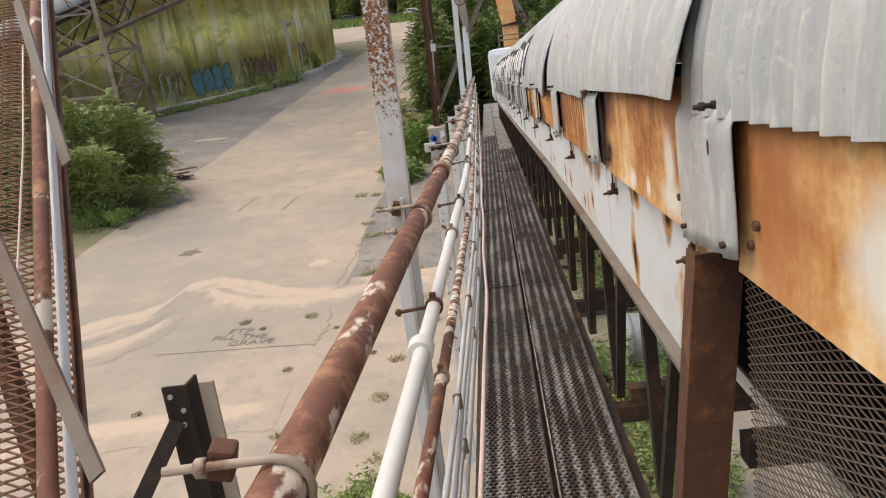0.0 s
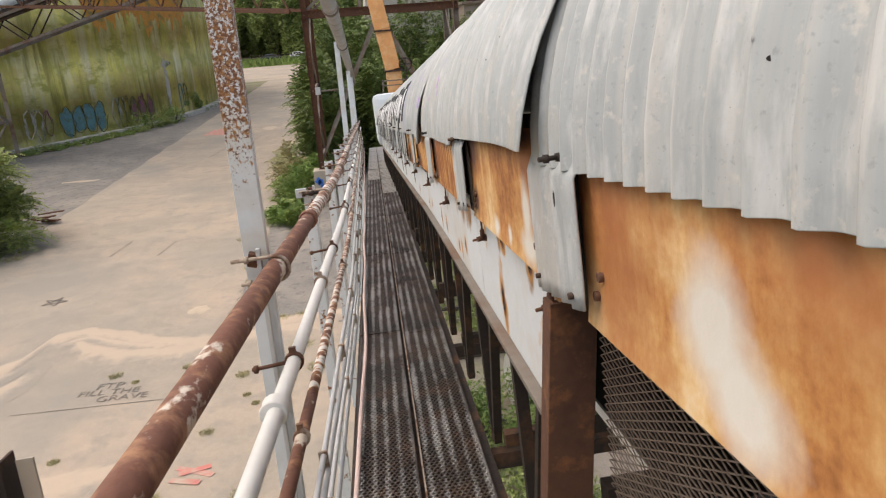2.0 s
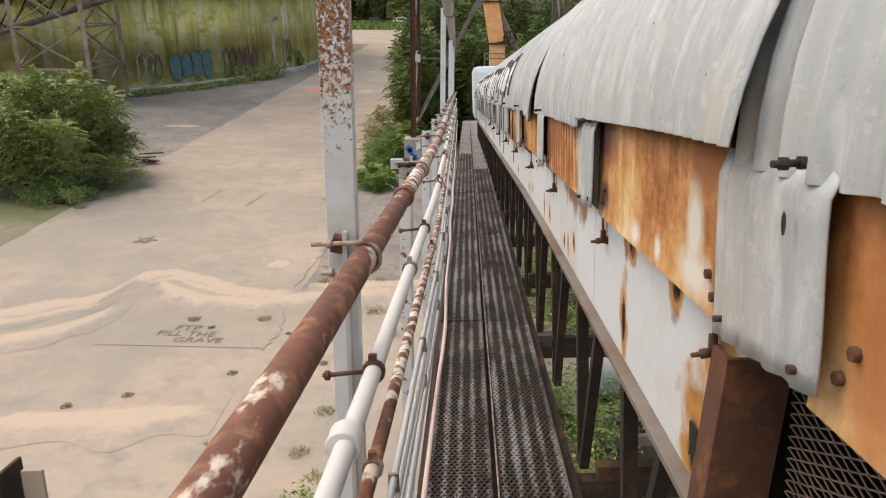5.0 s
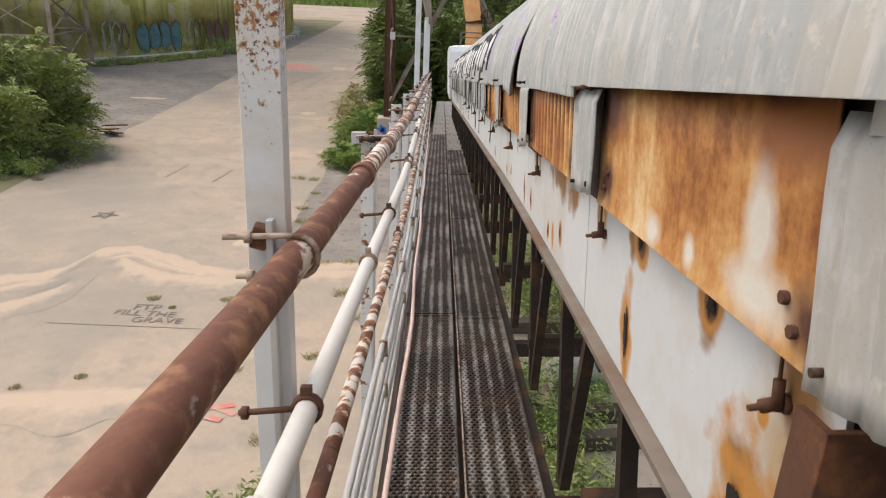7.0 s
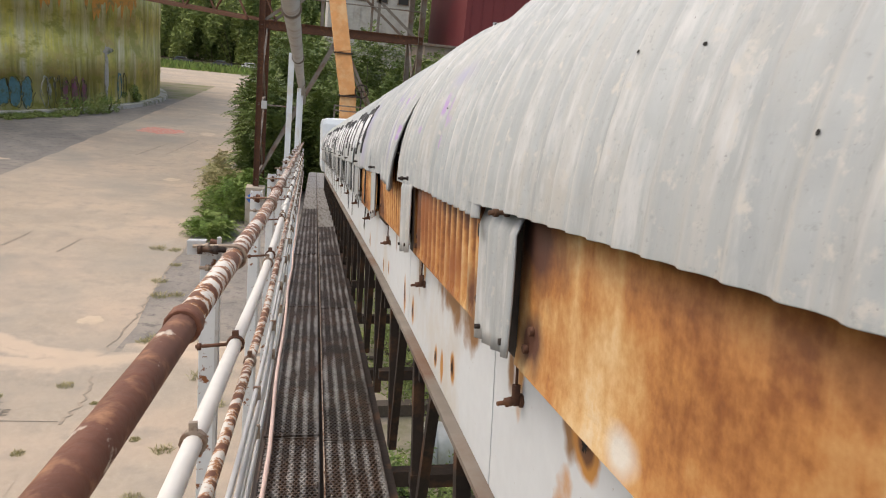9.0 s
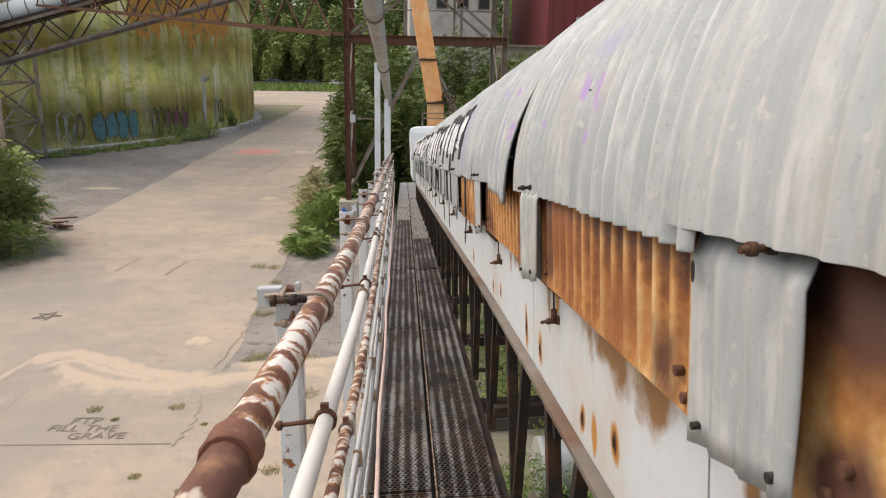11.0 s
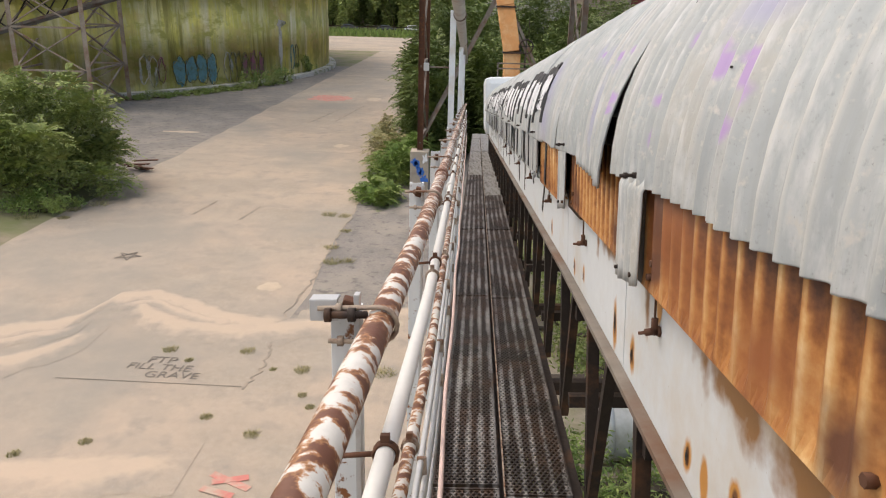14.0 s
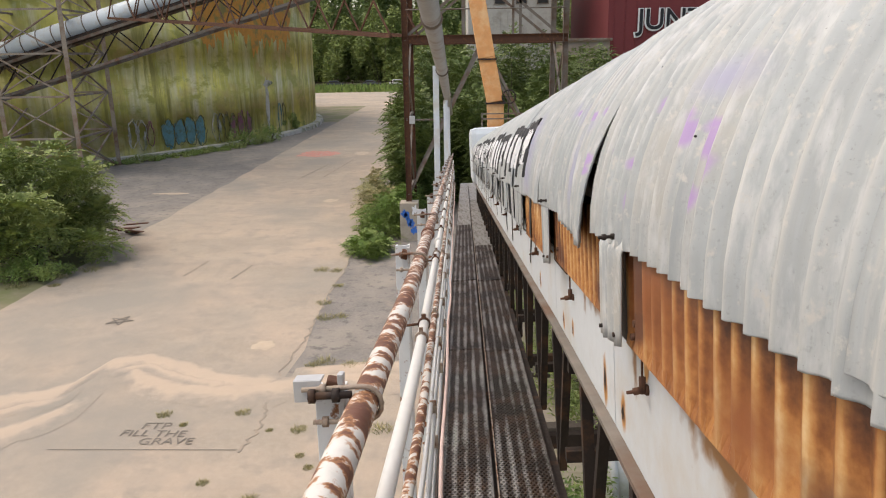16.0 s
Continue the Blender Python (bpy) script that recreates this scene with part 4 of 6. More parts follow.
# end cap box
bm = bmesh.new()
box(bm, (0.87, 20.2, 1.1), (1.3, 1.1, 1.3), bevel=0.15)
part("end_housing", bm, WHITE, conveyor, "white painted end housing with a scribbled tag")
for k in range(7):
    bm = bmesh.new()
    x0 = 0.62 + 0.07 * k
    bar(bm, (x0, 19.642, 1.30 + 0.05 * (k % 2)), (x0 + (0.09 if k % 3 else -0.05), 19.642, 1.56 - 0.06 * (k % 3)), 0.022, 0.004, (0, 1, 0))
    part("tag_stroke", bm, BLACK, conveyor, "black scribbled tag")
# brown upright and mesh guard near the start
bm = bmesh.new()
channel(bm, 0, 0, -0.875, 0.875, 0.094, 0.06, 0.009)
bm.transform(pose(0.303, 2.21, 0.10, 0, 0, 0))
for v in bm.verts:
    v.co.x += 0.108 * (v.co.z - 0.95)
part("upright", bm, COLUMN, conveyor, "dark brown rusted upright")
bm = bmesh.new()
expanded(bm, (0.345, -1.0, -0.25), (0, 1, 0), (0, 0, 1), 84, 72, 0.038, 0.0168, 0.0022)
part("guard_mesh", bm, MESH, conveyor, "dark expanded metal guard")
bm = bmesh.new()
tube(bm, [(0.55, 1.9, 0.45), (1.4, 1.9, 0.45)], 0.22, 24)
part("pulley", bm, RUBBER, conveyor, "dark pulley behind the guard")


# ---- overhead pipe and its posts ----
duct = thing("overhead_pipe", "grey overhead pipe that runs above the handrail", "pipe", TW)
bm = bmesh.new()
tube(bm, [(-0.25, 5, 2.55), (-0.25, 14.2, 2.55), (-0.26, 30, 2.5)], 0.085, 18)
part("pipe", bm, PIPE_GREY, duct)
for y in (9.5, 14.2, 20):
    bm = bmesh.new()
    tube(bm, [(-0.25, y - 0.04, 2.55), (-0.25, y + 0.04, 2.55)], 0.1, 18)
    part("collar", bm, GREY_STEEL, duct)
for x, y, h, w in ((-0.345, 14.2, 2.62, 0.09), (-0.30, 20.5, 2.45, 0.10), (-0.27, 23, 2.4, 0.10)):
    post = thing("pipe_support", "white steel column with rusty patches under the pipe", "column", TW, "columns under the overhead pipe")
    bm = bmesh.new()
    channel(bm, x, y, -4.2, h, w, 0.08, 0.010)
    part("column", plumb(bm, h), WHITE, post)


# ---- tank ----
tank = thing("storage_tank", "huge round storage tank with moss, streaks and graffiti", "tank")
TC, TR = Vector((-53.6, 77.0, 0)), 38.6
bm = bmesh.new()
n = 180
rings = []
for j in range(14):
    z, r = (j + 1) // 2 * 2.4, TR + (0.03 if (j // 2) % 2 else 0.0)
    rings.append([bm.verts.new(TC + Vector((r * math.cos(2 * math.pi * i / n), r * math.sin(2 * math.pi * i / n), z))) for i in range(n)])
for a, b in zip(rings, rings[1:]):
    for i in range(n):
        bm.faces.new((a[i], a[(i + 1) % n], b[(i + 1) % n], b[i])).smooth = True
part("shell", bm, TANK, tank)
bm = bmesh.new()
top = [bm.verts.new(TC + Vector((TR * math.cos(2 * math.pi * i / n), TR * math.sin(2 * math.pi * i / n), 16.8))) for i in range(n)]
c = bm.verts.new(TC + Vector((0, 0, 20)))
for i in range(n):
    bm.faces.new((top[i], top[(i + 1) % n], c))
part("roof", bm, GREY_WALL, tank)
bm = bmesh.new()
for i in range(n):
    a0, a1 = 2 * math.pi * i / n, 2 * math.pi * (i + 0.992) / n
    p = [TC + Vector((r * math.cos(a), r * math.sin(a), z)) for r, z in ((TR + 0.75, 0), (TR + 0.7, 0.32), (TR, 0.34)) for a in (a0, a1)]
    v = [bm.verts.new(q) for q in p]
    bm.faces.new((v[0], v[1], v[3], v[2]))
    bm.faces.new((v[2], v[3], v[5], v[4]))
part("footing", bm, KERB, tank, "pale crumbling concrete footing")


# ---- plants ----
def foliage(name, centres, count, size, seed, material, parent, narrow=0.5):
    """Many small leaves in uneven clumps, as one crown."""
    rng = np.random.default_rng(seed)
    cs = np.array([c for c, _ in centres])
    rs = np.array([r for _, r in centres])
    pick = rng.integers(0, len(centres), count)
    dirs = rng.normal(size=(count, 3))
    dirs /= np.linalg.norm(dirs, axis=1)[:, None]
    p = cs[pick] + dirs * rs[pick] * (rng.random(count) ** 0.4)[:, None]
    low = p[:, 2] < 0.03
    p[low, 2] = 0.03 + rng.random(low.sum()) * 0.25
    s = (size * rng.uniform(0.5, 1.4, count))[:, None]
    a = rng.normal(size=(count, 3)) * (1, 1, 0.7)
    a /= np.linalg.norm(a, axis=1)[:, None]
    b = np.cross(a, rng.normal(size=(count, 3)))
    b *= narrow * 0.6 / np.linalg.norm(b, axis=1)[:, None]
    vs = np.stack([p - a * s, p + b * s, p + a * s, p - b * s], 1).reshape(-1, 3)
    me = bpy.data.meshes.new(name)
    me.from_pydata(vs.tolist(), [], np.arange(count * 4).reshape(-1, 4).tolist())
    me.materials.append(material)
    ob = new(name, me)
    ob.parent = parent
    return ob


def fronds(name, centres, count, length, seed, material, parent, pairs=8):
    """Feathery sprays: arching stalks with pairs of narrow leaflets, set round the clumps of a crown."""
    rng = np.random.default_rng(seed + 900)
    cs = np.array([c for c, _ in centres])
    rs = np.array([r for _, r in centres])
    pick = rng.integers(0, len(centres), count)
    d = rng.normal(size=(count, 3))
    d[:, 2] = np.abs(d[:, 2]) * 0.8 + 0.1
    d /= np.linalg.norm(d, axis=1)[:, None]
    root = cs[pick] + d * rs[pick] * rng.uniform(0.45, 1.0, count)[:, None]
    ln = length * rng.uniform(0.5, 1.3, count)
    side = np.cross(d, (0, 0, 1.0))
    side /= np.linalg.norm(side, axis=1)[:, None] + 1e-6
    quads = []
    for k in range(pairs):
        f = (k + 1) / pairs
        p = root + d * (ln * f)[:, None] + np.array((0, 0, -0.55)) * (ln * f * f)[:, None]
        for q in (-1, 1):
            out = side * q * 0.8 + d * 0.5 + np.array((0, 0, -0.3)) + rng.normal(size=(count, 3)) * 0.18
            out *= (ln * 0.34 * (1.15 - 0.7 * f))[:, None]
            wide = d * (ln * 0.05)[:, None]
            quads.append(np.stack([p, p + out * 0.5 + wide, p + out, p + out * 0.5 - wide], 1))
    vs = np.concatenate(quads, 0).reshape(-1, 3)
    vs[:, 2] = np.maximum(vs[:, 2], 0.02)
    me = bpy.data.meshes.new(name)
    me.from_pydata(vs.tolist(), [], np.arange(len(vs)).reshape(-1, 4).tolist())
    me.materials.append(material)
    ob = new(name, me)
    ob.parent = parent
    return ob


def shrub(name, label, at, spread, height, count, size, material, seed, stems=7, clumps=16, category="shrub", sprays=0, reach=0.6):
    rng = random.Random(seed)
    root = thing(name, label, category, Matrix.Translation(at))
    bm = bmesh.new()
    centres = []
    for i in range(clumps if height > 1.7 else clumps * 2):
        a, d = rng.uniform(0, 2 * math.pi), math.sqrt(rng.random())
        x, y = spread[0] * d * math.cos(a), spread[1] * d * math.sin(a)
        z = height * rng.uniform(0.08, 0.9) * (1 - 0.45 * d * d)
        k = rng.uniform(0.14, 0.3) if height > 1.7 else rng.uniform(0.22, 0.42)
        centres.append(((x, y, z), (spread[0] * k, spread[1] * k, height * k * 0.9)))
    for i in range(stems):
        c, r = centres[i % len(centres)]
        tube(bm, [(c[0] * 0.2, c[1] * 0.2, 0), (c[0] * 0.6, c[1] * 0.6, c[2] * 0.55), c], 0.05, 6, radii=[0.07, 0.045, 0.015])
    part("stem", bm, BARK, root)
    foliage("crown", centres, count, size, seed, material, root)
    if sprays:
        fronds("sprays", centres, sprays, reach, seed, material, root)
    return root


rng = random.Random(77)
for k in range(3):
    spots_at = [((rng.uniform(0.9, 2.8 if k == 0 else 5.0), rng.uniform(1 + k * 10, 12 + k * 10), 0.12), (rng.uniform(0.4, 1.1), rng.uniform(0.5, 1.4), rng.uniform(0.25, 0.7))) for i in range(13)]
    tagged(foliage("undergrowth", spots_at, 7000, 0.06, 60 + k, LEAF, None), "patches of green weeds on the earth under the conveyor", "weeds", kind="stuff")
duct = thing("ribbed_pipe", "pale grey ribbed pipe lying among weeds under the conveyor", "pipe", Matrix.Translation((2.1, 12.85, 0.45)))
bm = bmesh.new()
pts, rad = [], []
for k in range(56):
    pts.append((k * 0.1, 0.012 * k, 0))
    rad.append(0.45 if k % 3 else 0.425)
tube(bm, pts, 0.45, 28, radii=rad)
part("shell", bm, DUCT, duct)
bm = bmesh.new()
tube(bm, [(-0.03, 0, 0), (0.08, 0, 0)], 0.465, 28)
part("rim", bm, DUCT, duct)
for k, (x, y, l) in enumerate(((0.9, 11.6, 2.6), (1.2, 10.9, 2.2), (0.7, 14.8, 3.2))):
    bm = bmesh.new()
    bar(bm, (x, y, 0.13), (x + l, y + 0.3, 0.13), 0.24, 0.24)
    tagged(part("timber", bm, BARK, None), "dark weathered timber lying under the conveyor", "timber")
shrub("shrub", "dense green bush at the foot of the lattice tower", (-15.6, 27.0, 0), (3.2, 2.6), 4.2, 26000, 0.07, LEAF, 1, 9, 46, sprays=3600, reach=0.62)
shrub("shrub", "dense green bush at the foot of the lattice tower", (-20.5, 29.5, 0), (3.4, 3.0), 4.6, 18000, 0.075, LEAF, 2, 9, 40, sprays=3000, reach=0.65)
shrub("shrub", "low grey-green bush at the edge of the road", (-13.7, 25.0, 0), (1.2, 0.8), 0.9, 4000, 0.05, LEAF_BRIGHT, 3, 5, 10)
shrub("shrub", "green weeds growing against the tank footing", (-16.6, 73.5, 0), (1.6, 5.0), 2.3, 9000, 0.13, LEAF, 4, 4, 14)
for i, (x, y, sx, sy, h) in enumerate(((-1.0, 44, 2.6, 4, 8.0), (-2.0, 36.5, 1.2, 2.4, 5.0), (3.5, 50, 4, 4, 8.5), (9, 58, 5, 4, 8), (1.5, 38, 2.0, 2.5, 5.5))):
    shrub("tree", "dark leafy tree crowding the conveyor's lower end", (x, y, 0), (sx, sy), h, 26000, 0.10, LEAF_DARK, 20 + i, 10, 44, "tree", sprays=3200, reach=0.7)
for i, (x, y, s, h) in enumerate(((-3.0, 30.8, 0.95, 1.2), (-3.3, 34.0, 1.1, 1.6), (-3.3, 27.9, 0.6, 0.55), (-3.2, 38.0, 1.2, 2.0), (-2.6, 32.5, 0.9, 1.5))):
    shrub("shrub", "bright green and straw weeds beside the concrete pier", (x, y, 0), (s, s * 1.8), h, 6000, 0.045, LEAF_BRIGHT if i not in (1, 3) else STRAW, 40 + i, 4, 14, sprays=900, reach=0.4)
for i in range(30):
    rng = random.Random(100 + i)
    x = -66 + i * 3.9 + rng.uniform(-2, 2)
    h = rng.uniform(19, 25)
    shrub("tree", "tall dark tree far behind the yard", (x, 190 + rng.uniform(-12, 20), 0), (6.5, 5), h, 6000, 0.5, LEAF if i % 3 == 0 else LEAF_DARK, 60 + i, 5, 18, "tree")
for i in range(15):
    rng = random.Random(700 + i)
    shrub("tree", "tall dark tree in the second row behind the yard", (-75 + i * 8.0 + rng.uniform(-2, 2), 222 + rng.uniform(-6, 12), 0), (8.5, 5), rng.uniform(34, 40), 7000, 0.8, LEAF_DARK, 720 + i, 5, 26, "tree")
bm = bmesh.new()
rng = random.Random(5)
for _ in range(6000):
    x, y = rng.uniform(-75, 8), rng.uniform(150, 175)
    h = rng.uniform(0.4, 1.2)
    a = rng.uniform(0, 6.3)
    w = 0.35
    v = [bm.verts.new((x + w * math.cos(a), y + w * math.sin(a), 0)), bm.verts.new((x - w * math.cos(a), y - w * math.sin(a), 0)), bm.verts.new((x, y, h))]
    bm.faces.new(v)
tagged(link_mesh("grass", bm, LEAF_BRIGHT), "strip of long green grass beyond the road", "grass", kind="stuff")


# ---- concrete pier, column and far gantry ----
pier = thing("concrete_pier", "square concrete pier with blue graffiti under a rusty column", "pier", Matrix.Translation((-1.95, 29.8, 0)))
bm = bmesh.new()
box(bm, (0, 0, 0.72), (0.68, 0.68, 1.46), bevel=0.02)
part("block", bm, PIER, pier)


def lattice(name, label, cat, corners, z0, z1, material, bays, w=0.1, brace=0.06):
    """A four-legged lattice tower: legs, rails and crossed braces."""
    t = thing(name, label, cat)
    for x, y in corners:
        bm = bmesh.new()
        angle_bar(bm, (x, y, z0), (x, y, z1), w, 0.015, (1, 0, 0))
        part("leg", bm, material, t)
    for k in range(bays + 1):
        z = z0 + (z1 - z0) * k / bays
        for (xa, ya), (xb, yb) in zip(corners, corners[1:] + corners[:1]):
            if k:
                bm = bmesh.new()
                bar(bm, (xa, ya, z), (xb, yb, z), brace, brace)
                part("rail", bm, material, t)
            if k < bays:
                zz = z0 + (z1 - z0) * (k + 1) / bays
                bm = bmesh.new()
                bar(bm, (xa, ya, z), (xb, yb, zz), brace, brace * 0.6)
                bar(bm, (xa, ya, zz), (xb, yb, z), brace, brace * 0.6)
                part("cross_brace", bm, material, t)
    return t




# ---- lattice tower, inclined conveyor and bridge ----
tower = lattice("lattice_tower", "weathered steel lattice tower standing in the bushes", "tower", [(-22.3, 45.0), (-26.5, 45.0), (-27.5, 51.0), (-22.9, 51.0)], 0, 16.8, TOWER_STEEL, 7, 0.28, 0.11)
inc = thing("inclined_conveyor", "inclined conveyor with a white rusty cover on a steel truss", "conveyor")
A, B = Vector((-34.0, 46.5, 4.6)), Vector((-6.0, 46.5, 12.6))
D = (B - A).normalized()
bm = bmesh.new()
tube(bm, [A + Vector((0, 0, 0.55)), B + Vector((0, 0, 0.55))], 0.62, 16)
part("cover", bm, WHITE, inc, "rounded white cover with rust streaks")
bm = bmesh.new()
bar(bm, A, B, 1.5, 0.22)
part("deck", bm, DARK, inc)
for off in (-0.7, 0.7):
    for dz, w in ((-0.15, 0.16), (-1.9, 0.16)):
        bm = bmesh.new()
        bar(bm, A + Vector((0, off, dz)), B + Vector((0, off, dz)), w, w)
        part("chord", bm, GREY_STEEL, inc)
    n = 18
    for k in range(n):
        p, q = A + (B - A) * (k / n), A + (B - A) * ((k + 1) / n)
        bm = bmesh.new()
        bar(bm, p + Vector((0, off, -0.15 if k % 2 else -1.9)), q + Vector((0, off, -1.9 if k % 2 else -0.15)), 0.08, 0.06)
        part("truss_bar", bm, DARK, inc)
for k in range(30):
    p = A + (B - A) * ((k + 0.5) / 30) + Vector((0, 0, 0.55))
    bm = bmesh.new()
    tube(bm, [p - D * 0.03, p + D * 0.03], 0.645, 16)
    part("cover_band", bm, GREY_STEEL, inc)

bridge = thing("truss_bridge", "light rusty truss bridge spanning the yard road", "bridge")
A, B = Vector((-19.0, 45.5, 9.05)), Vector((-1.95, 30.0, 7.42))
up, side = Vector((0, 0, 2.3)), (B - A).cross(Vector((0, 0, 1))).normalized() * 0.7
for s in (-1, 1):
    for dz in (0, 1):
        bm = bmesh.new()
        bar(bm, A + side * s + up * dz, B + side * s + up * dz, 0.12, 0.12)
        part("chord", bm, COLUMN, bridge)
    n = 14
    for k in range(n):
        p, q = A + (B - A) * (k / n) + side * s, A + (B - A) * ((k + 1) / n) + side * s
        bm = bmesh.new()
        bar(bm, p + up * (k % 2), q + up * ((k + 1) % 2), 0.055, 0.055)
        part("truss_bar", bm, COLUMN, bridge)

# ---- gantry over the conveyor's lower end ----
gantry = thing("gantry", "rusty steel gantry over the conveyor's lower end", "gantry")
GX, GY = (-1.95, 3.75), (29.8, 33.2)
for x in GX:
    for y in GY:
        bm = bmesh.new()
        z0 = 1.46 if (x < 0 and y < 30) else 0.0
        box(bm, (x, y, 6.5 + z0 / 2), (0.2, 0.014, 13 - z0))
        box(bm, (x - 0.093, y, 6.5 + z0 / 2), (0.014, 0.2, 13 - z0))
        box(bm, (x + 0.093, y, 6.5 + z0 / 2), (0.014, 0.2, 13 - z0))
        part("column", bm, COLUMN if x < 0 else GREY_STEEL, gantry, "rusty brown column" if x < 0 else "grey weathered column")
for y in GY:
    for z, h in ((7.3, 0.26), (9.6, 0.2), (11.5, 0.2)):
        bm = bmesh.new()
        box(bm, (0.9, y, z), (5.9, 0.02, h))
        box(bm, (0.9, y, z + h / 2), (5.9, 0.16, 0.02))
        box(bm, (0.9, y, z - h / 2), (5.9, 0.16, 0.02))
        part("girder", bm, COLUMN, gantry)
    for (xa, za), (xb, zb) in (((-1.95, 7.3), (0.9, 9.6)), ((3.75, 7.3), (0.9, 9.6)), ((-1.95, 1.6), (0.9, 7.2)), ((3.75, 1.6), (0.9, 7.2)), ((-1.95, 9.6), (0.9, 11.5)), ((3.75, 9.6), (0.9, 11.5)), ((0.2, 7.3), (0.2, 9.6)), ((2.2, 7.3), (2.2, 9.6))):
        bm = bmesh.new()
        angle_bar(bm, (xa, y + 0.05, za), (xb, y + 0.05, zb), 0.10, 0.012, (0, 1, 0))
        part("brace", bm, GREY_STEEL, gantry)
for x in GX:
    for z in (1.7, 4.5, 7.3, 9.6):
        bm = bmesh.new()
        bar(bm, (x, GY[0], z), (x, GY[1], z), 0.1, 0.1)
        part("rail", bm, GREY_STEEL, gantry)
    for za, zb in ((1.7, 4.5), (4.5, 7.3)):
        bm = bmesh.new()
        bar(bm, (x, GY[0], za), (x, GY[1], zb), 0.07, 0.07)
        part("brace", bm, GREY_STEEL, gantry)
        bm = bmesh.new()
        bar(bm, (x, GY[0], zb), (x, GY[1], za), 0.07, 0.07)
        part("brace", bm, GREY_STEEL, gantry)
for z in (8.3, 8.75):
    bm = bmesh.new()
    tube(bm, [(-1.9, 29.6, z), (3.7, 29.6, z)], 0.025, 6)
    part("handrail", bm, GREY_STEEL, gantry)
lamp_box = thing("junction_box", "small pale junction box on the rusty column", "box", Matrix.Translation((-1.75, 29.6, 4.5)))
bm = bmesh.new()
box(bm, (0, 0, 0), (0.2, 0.12, 0.28), bevel=0.02)
part("case", bm, CONDUIT, lamp_box)
bm = bmesh.new()
box(bm, (0.6, 0, 0), (1.0, 0.05, 0.05))
part("arm", bm, GREY_STEEL, lamp_box)

# ---- orange chute ----
chute = thing("chute", "orange boxed chute dropping onto the conveyor's end housing", "chute")
K = [Vector(p) for p in ((0.82, 21.0, 4.75), (0.80, 21.0, 5.6), (0.61, 21.2, 6.63), (0.30, 21.6, 8.5), (0.0, 22.0, 10.4))]
for p, q in zip(K, K[1:]):
    bm = bmesh.new()
    bar(bm, p, q, 0.40, 0.36, (0, 1, 0))
    bmesh.ops.bevel(bm, geom=bm.edges[:], offset=0.012, segments=1, affect="EDGES")
    part("duct", bm, ORANGE, chute)
for p in K[1:3]:
    bm = bmesh.new()
    box(bm, p, (0.46, 0.44, 0.04))
    part("flange", bm, DARK, chute)
wheel = thing("handwheel", "rusty valve handwheel beside the chute", "handwheel", pose(1.12, 20.8, 5.75, 90, 0, 0))
bm = bmesh.new()
tube(bm, [(0.16 * math.cos(a), 0.16 * math.sin(a), 0) for a in [2 * math.pi * k / 20 for k in range(21)]], 0.018, 6)
part("rim", bm, DARK, wheel)
for k in range(2):
    bm = bmesh.new()
    bar(bm, (-0.16 * math.cos(k * 1.57), -0.16 * math.sin(k * 1.57), 0), (0.16 * math.cos(k * 1.57), 0.16 * math.sin(k * 1.57), 0), 0.02, 0.02)
    part("spoke", bm, DARK, wheel)
bm = bmesh.new()
tube(bm, [(0, 0, 0), (-0.02, -0.95, 0)], 0.018, 6)
part("stem", bm, DARK, wheel)
plat = thing("platform_rail", "small service rail round the chute's foot", "rail", Matrix.Translation((0.8, 20.9, 5.25)))
for z in (0.0, 0.12):
    bm = bmesh.new()
    bar(bm, (-0.35, -0.3, z), (1.3, -0.3, z), 0.03, 0.03)
    part("bar", bm, GREY_STEEL, plat)
for x in (-0.33, 0.9):
    bm = bmesh.new()
    bar(bm, (x, -0.3, -0.6), (x, -0.3, 0.14), 0.03, 0.03)
    part("stanchion", bm, GREY_STEEL, plat)


# ---- buildings, cars and fence far off ----
def building(name, label, x0, x1, y0, y1, h, material, rows=0, ribs=0):
    t = thing(name, label, "building", Matrix.Translation((x0, y0, 0)))
    w, d = x1 - x0, y1 - y0
    bm = bmesh.new()
    box(bm, (w / 2, d / 2, h / 2), (w, d, h))
    part("wall", bm, material, t)
    bm = bmesh.new()
    box(bm, (w / 2, d / 2, h + 0.15), (w + 0.5, d + 0.5, 0.3), bevel=0.05)
    part("roof", bm, GREY_STEEL, t)
    for k in range(ribs):
        bm = bmesh.new()
        box(bm, (w * (k + 0.5) / ribs, -0.03, h / 2), (0.06, 0.06, h))
        part("rib", bm, material, t)
    for k in range(rows):
        win = part("window", box(bmesh.new(), (w * (k + 0.5) / rows, -0.04, h * 0.62), (w / rows * 0.55, 0.08, 1.4)), GREY_STEEL, t)
        part("pane", box(bmesh.new(), (w * (k + 0.5) / rows, -0.09, h * 0.62), (w / rows * 0.46, 0.03, 1.2)), RUBBER, win)
    return t


building("maroon_building", "tall maroon metal-clad building with graffiti", 17.3, 48, 90, 118, 24, MAROON, 0, 24)
building("brown_building", "low brown rendered annex with a scrawled tag", 12.5, 17.2, 88, 110, 8.1, BROWN_WALL, 2)
building("grey_building", "pale grey clad hall behind the gantry", 1.5, 12.3, 100, 125, 22, GREY_WALL, 4, 12)
building("brick_building", "low brown building far behind the trees", -40, 10, 235, 255, 9, BROWN_WALL, 12)


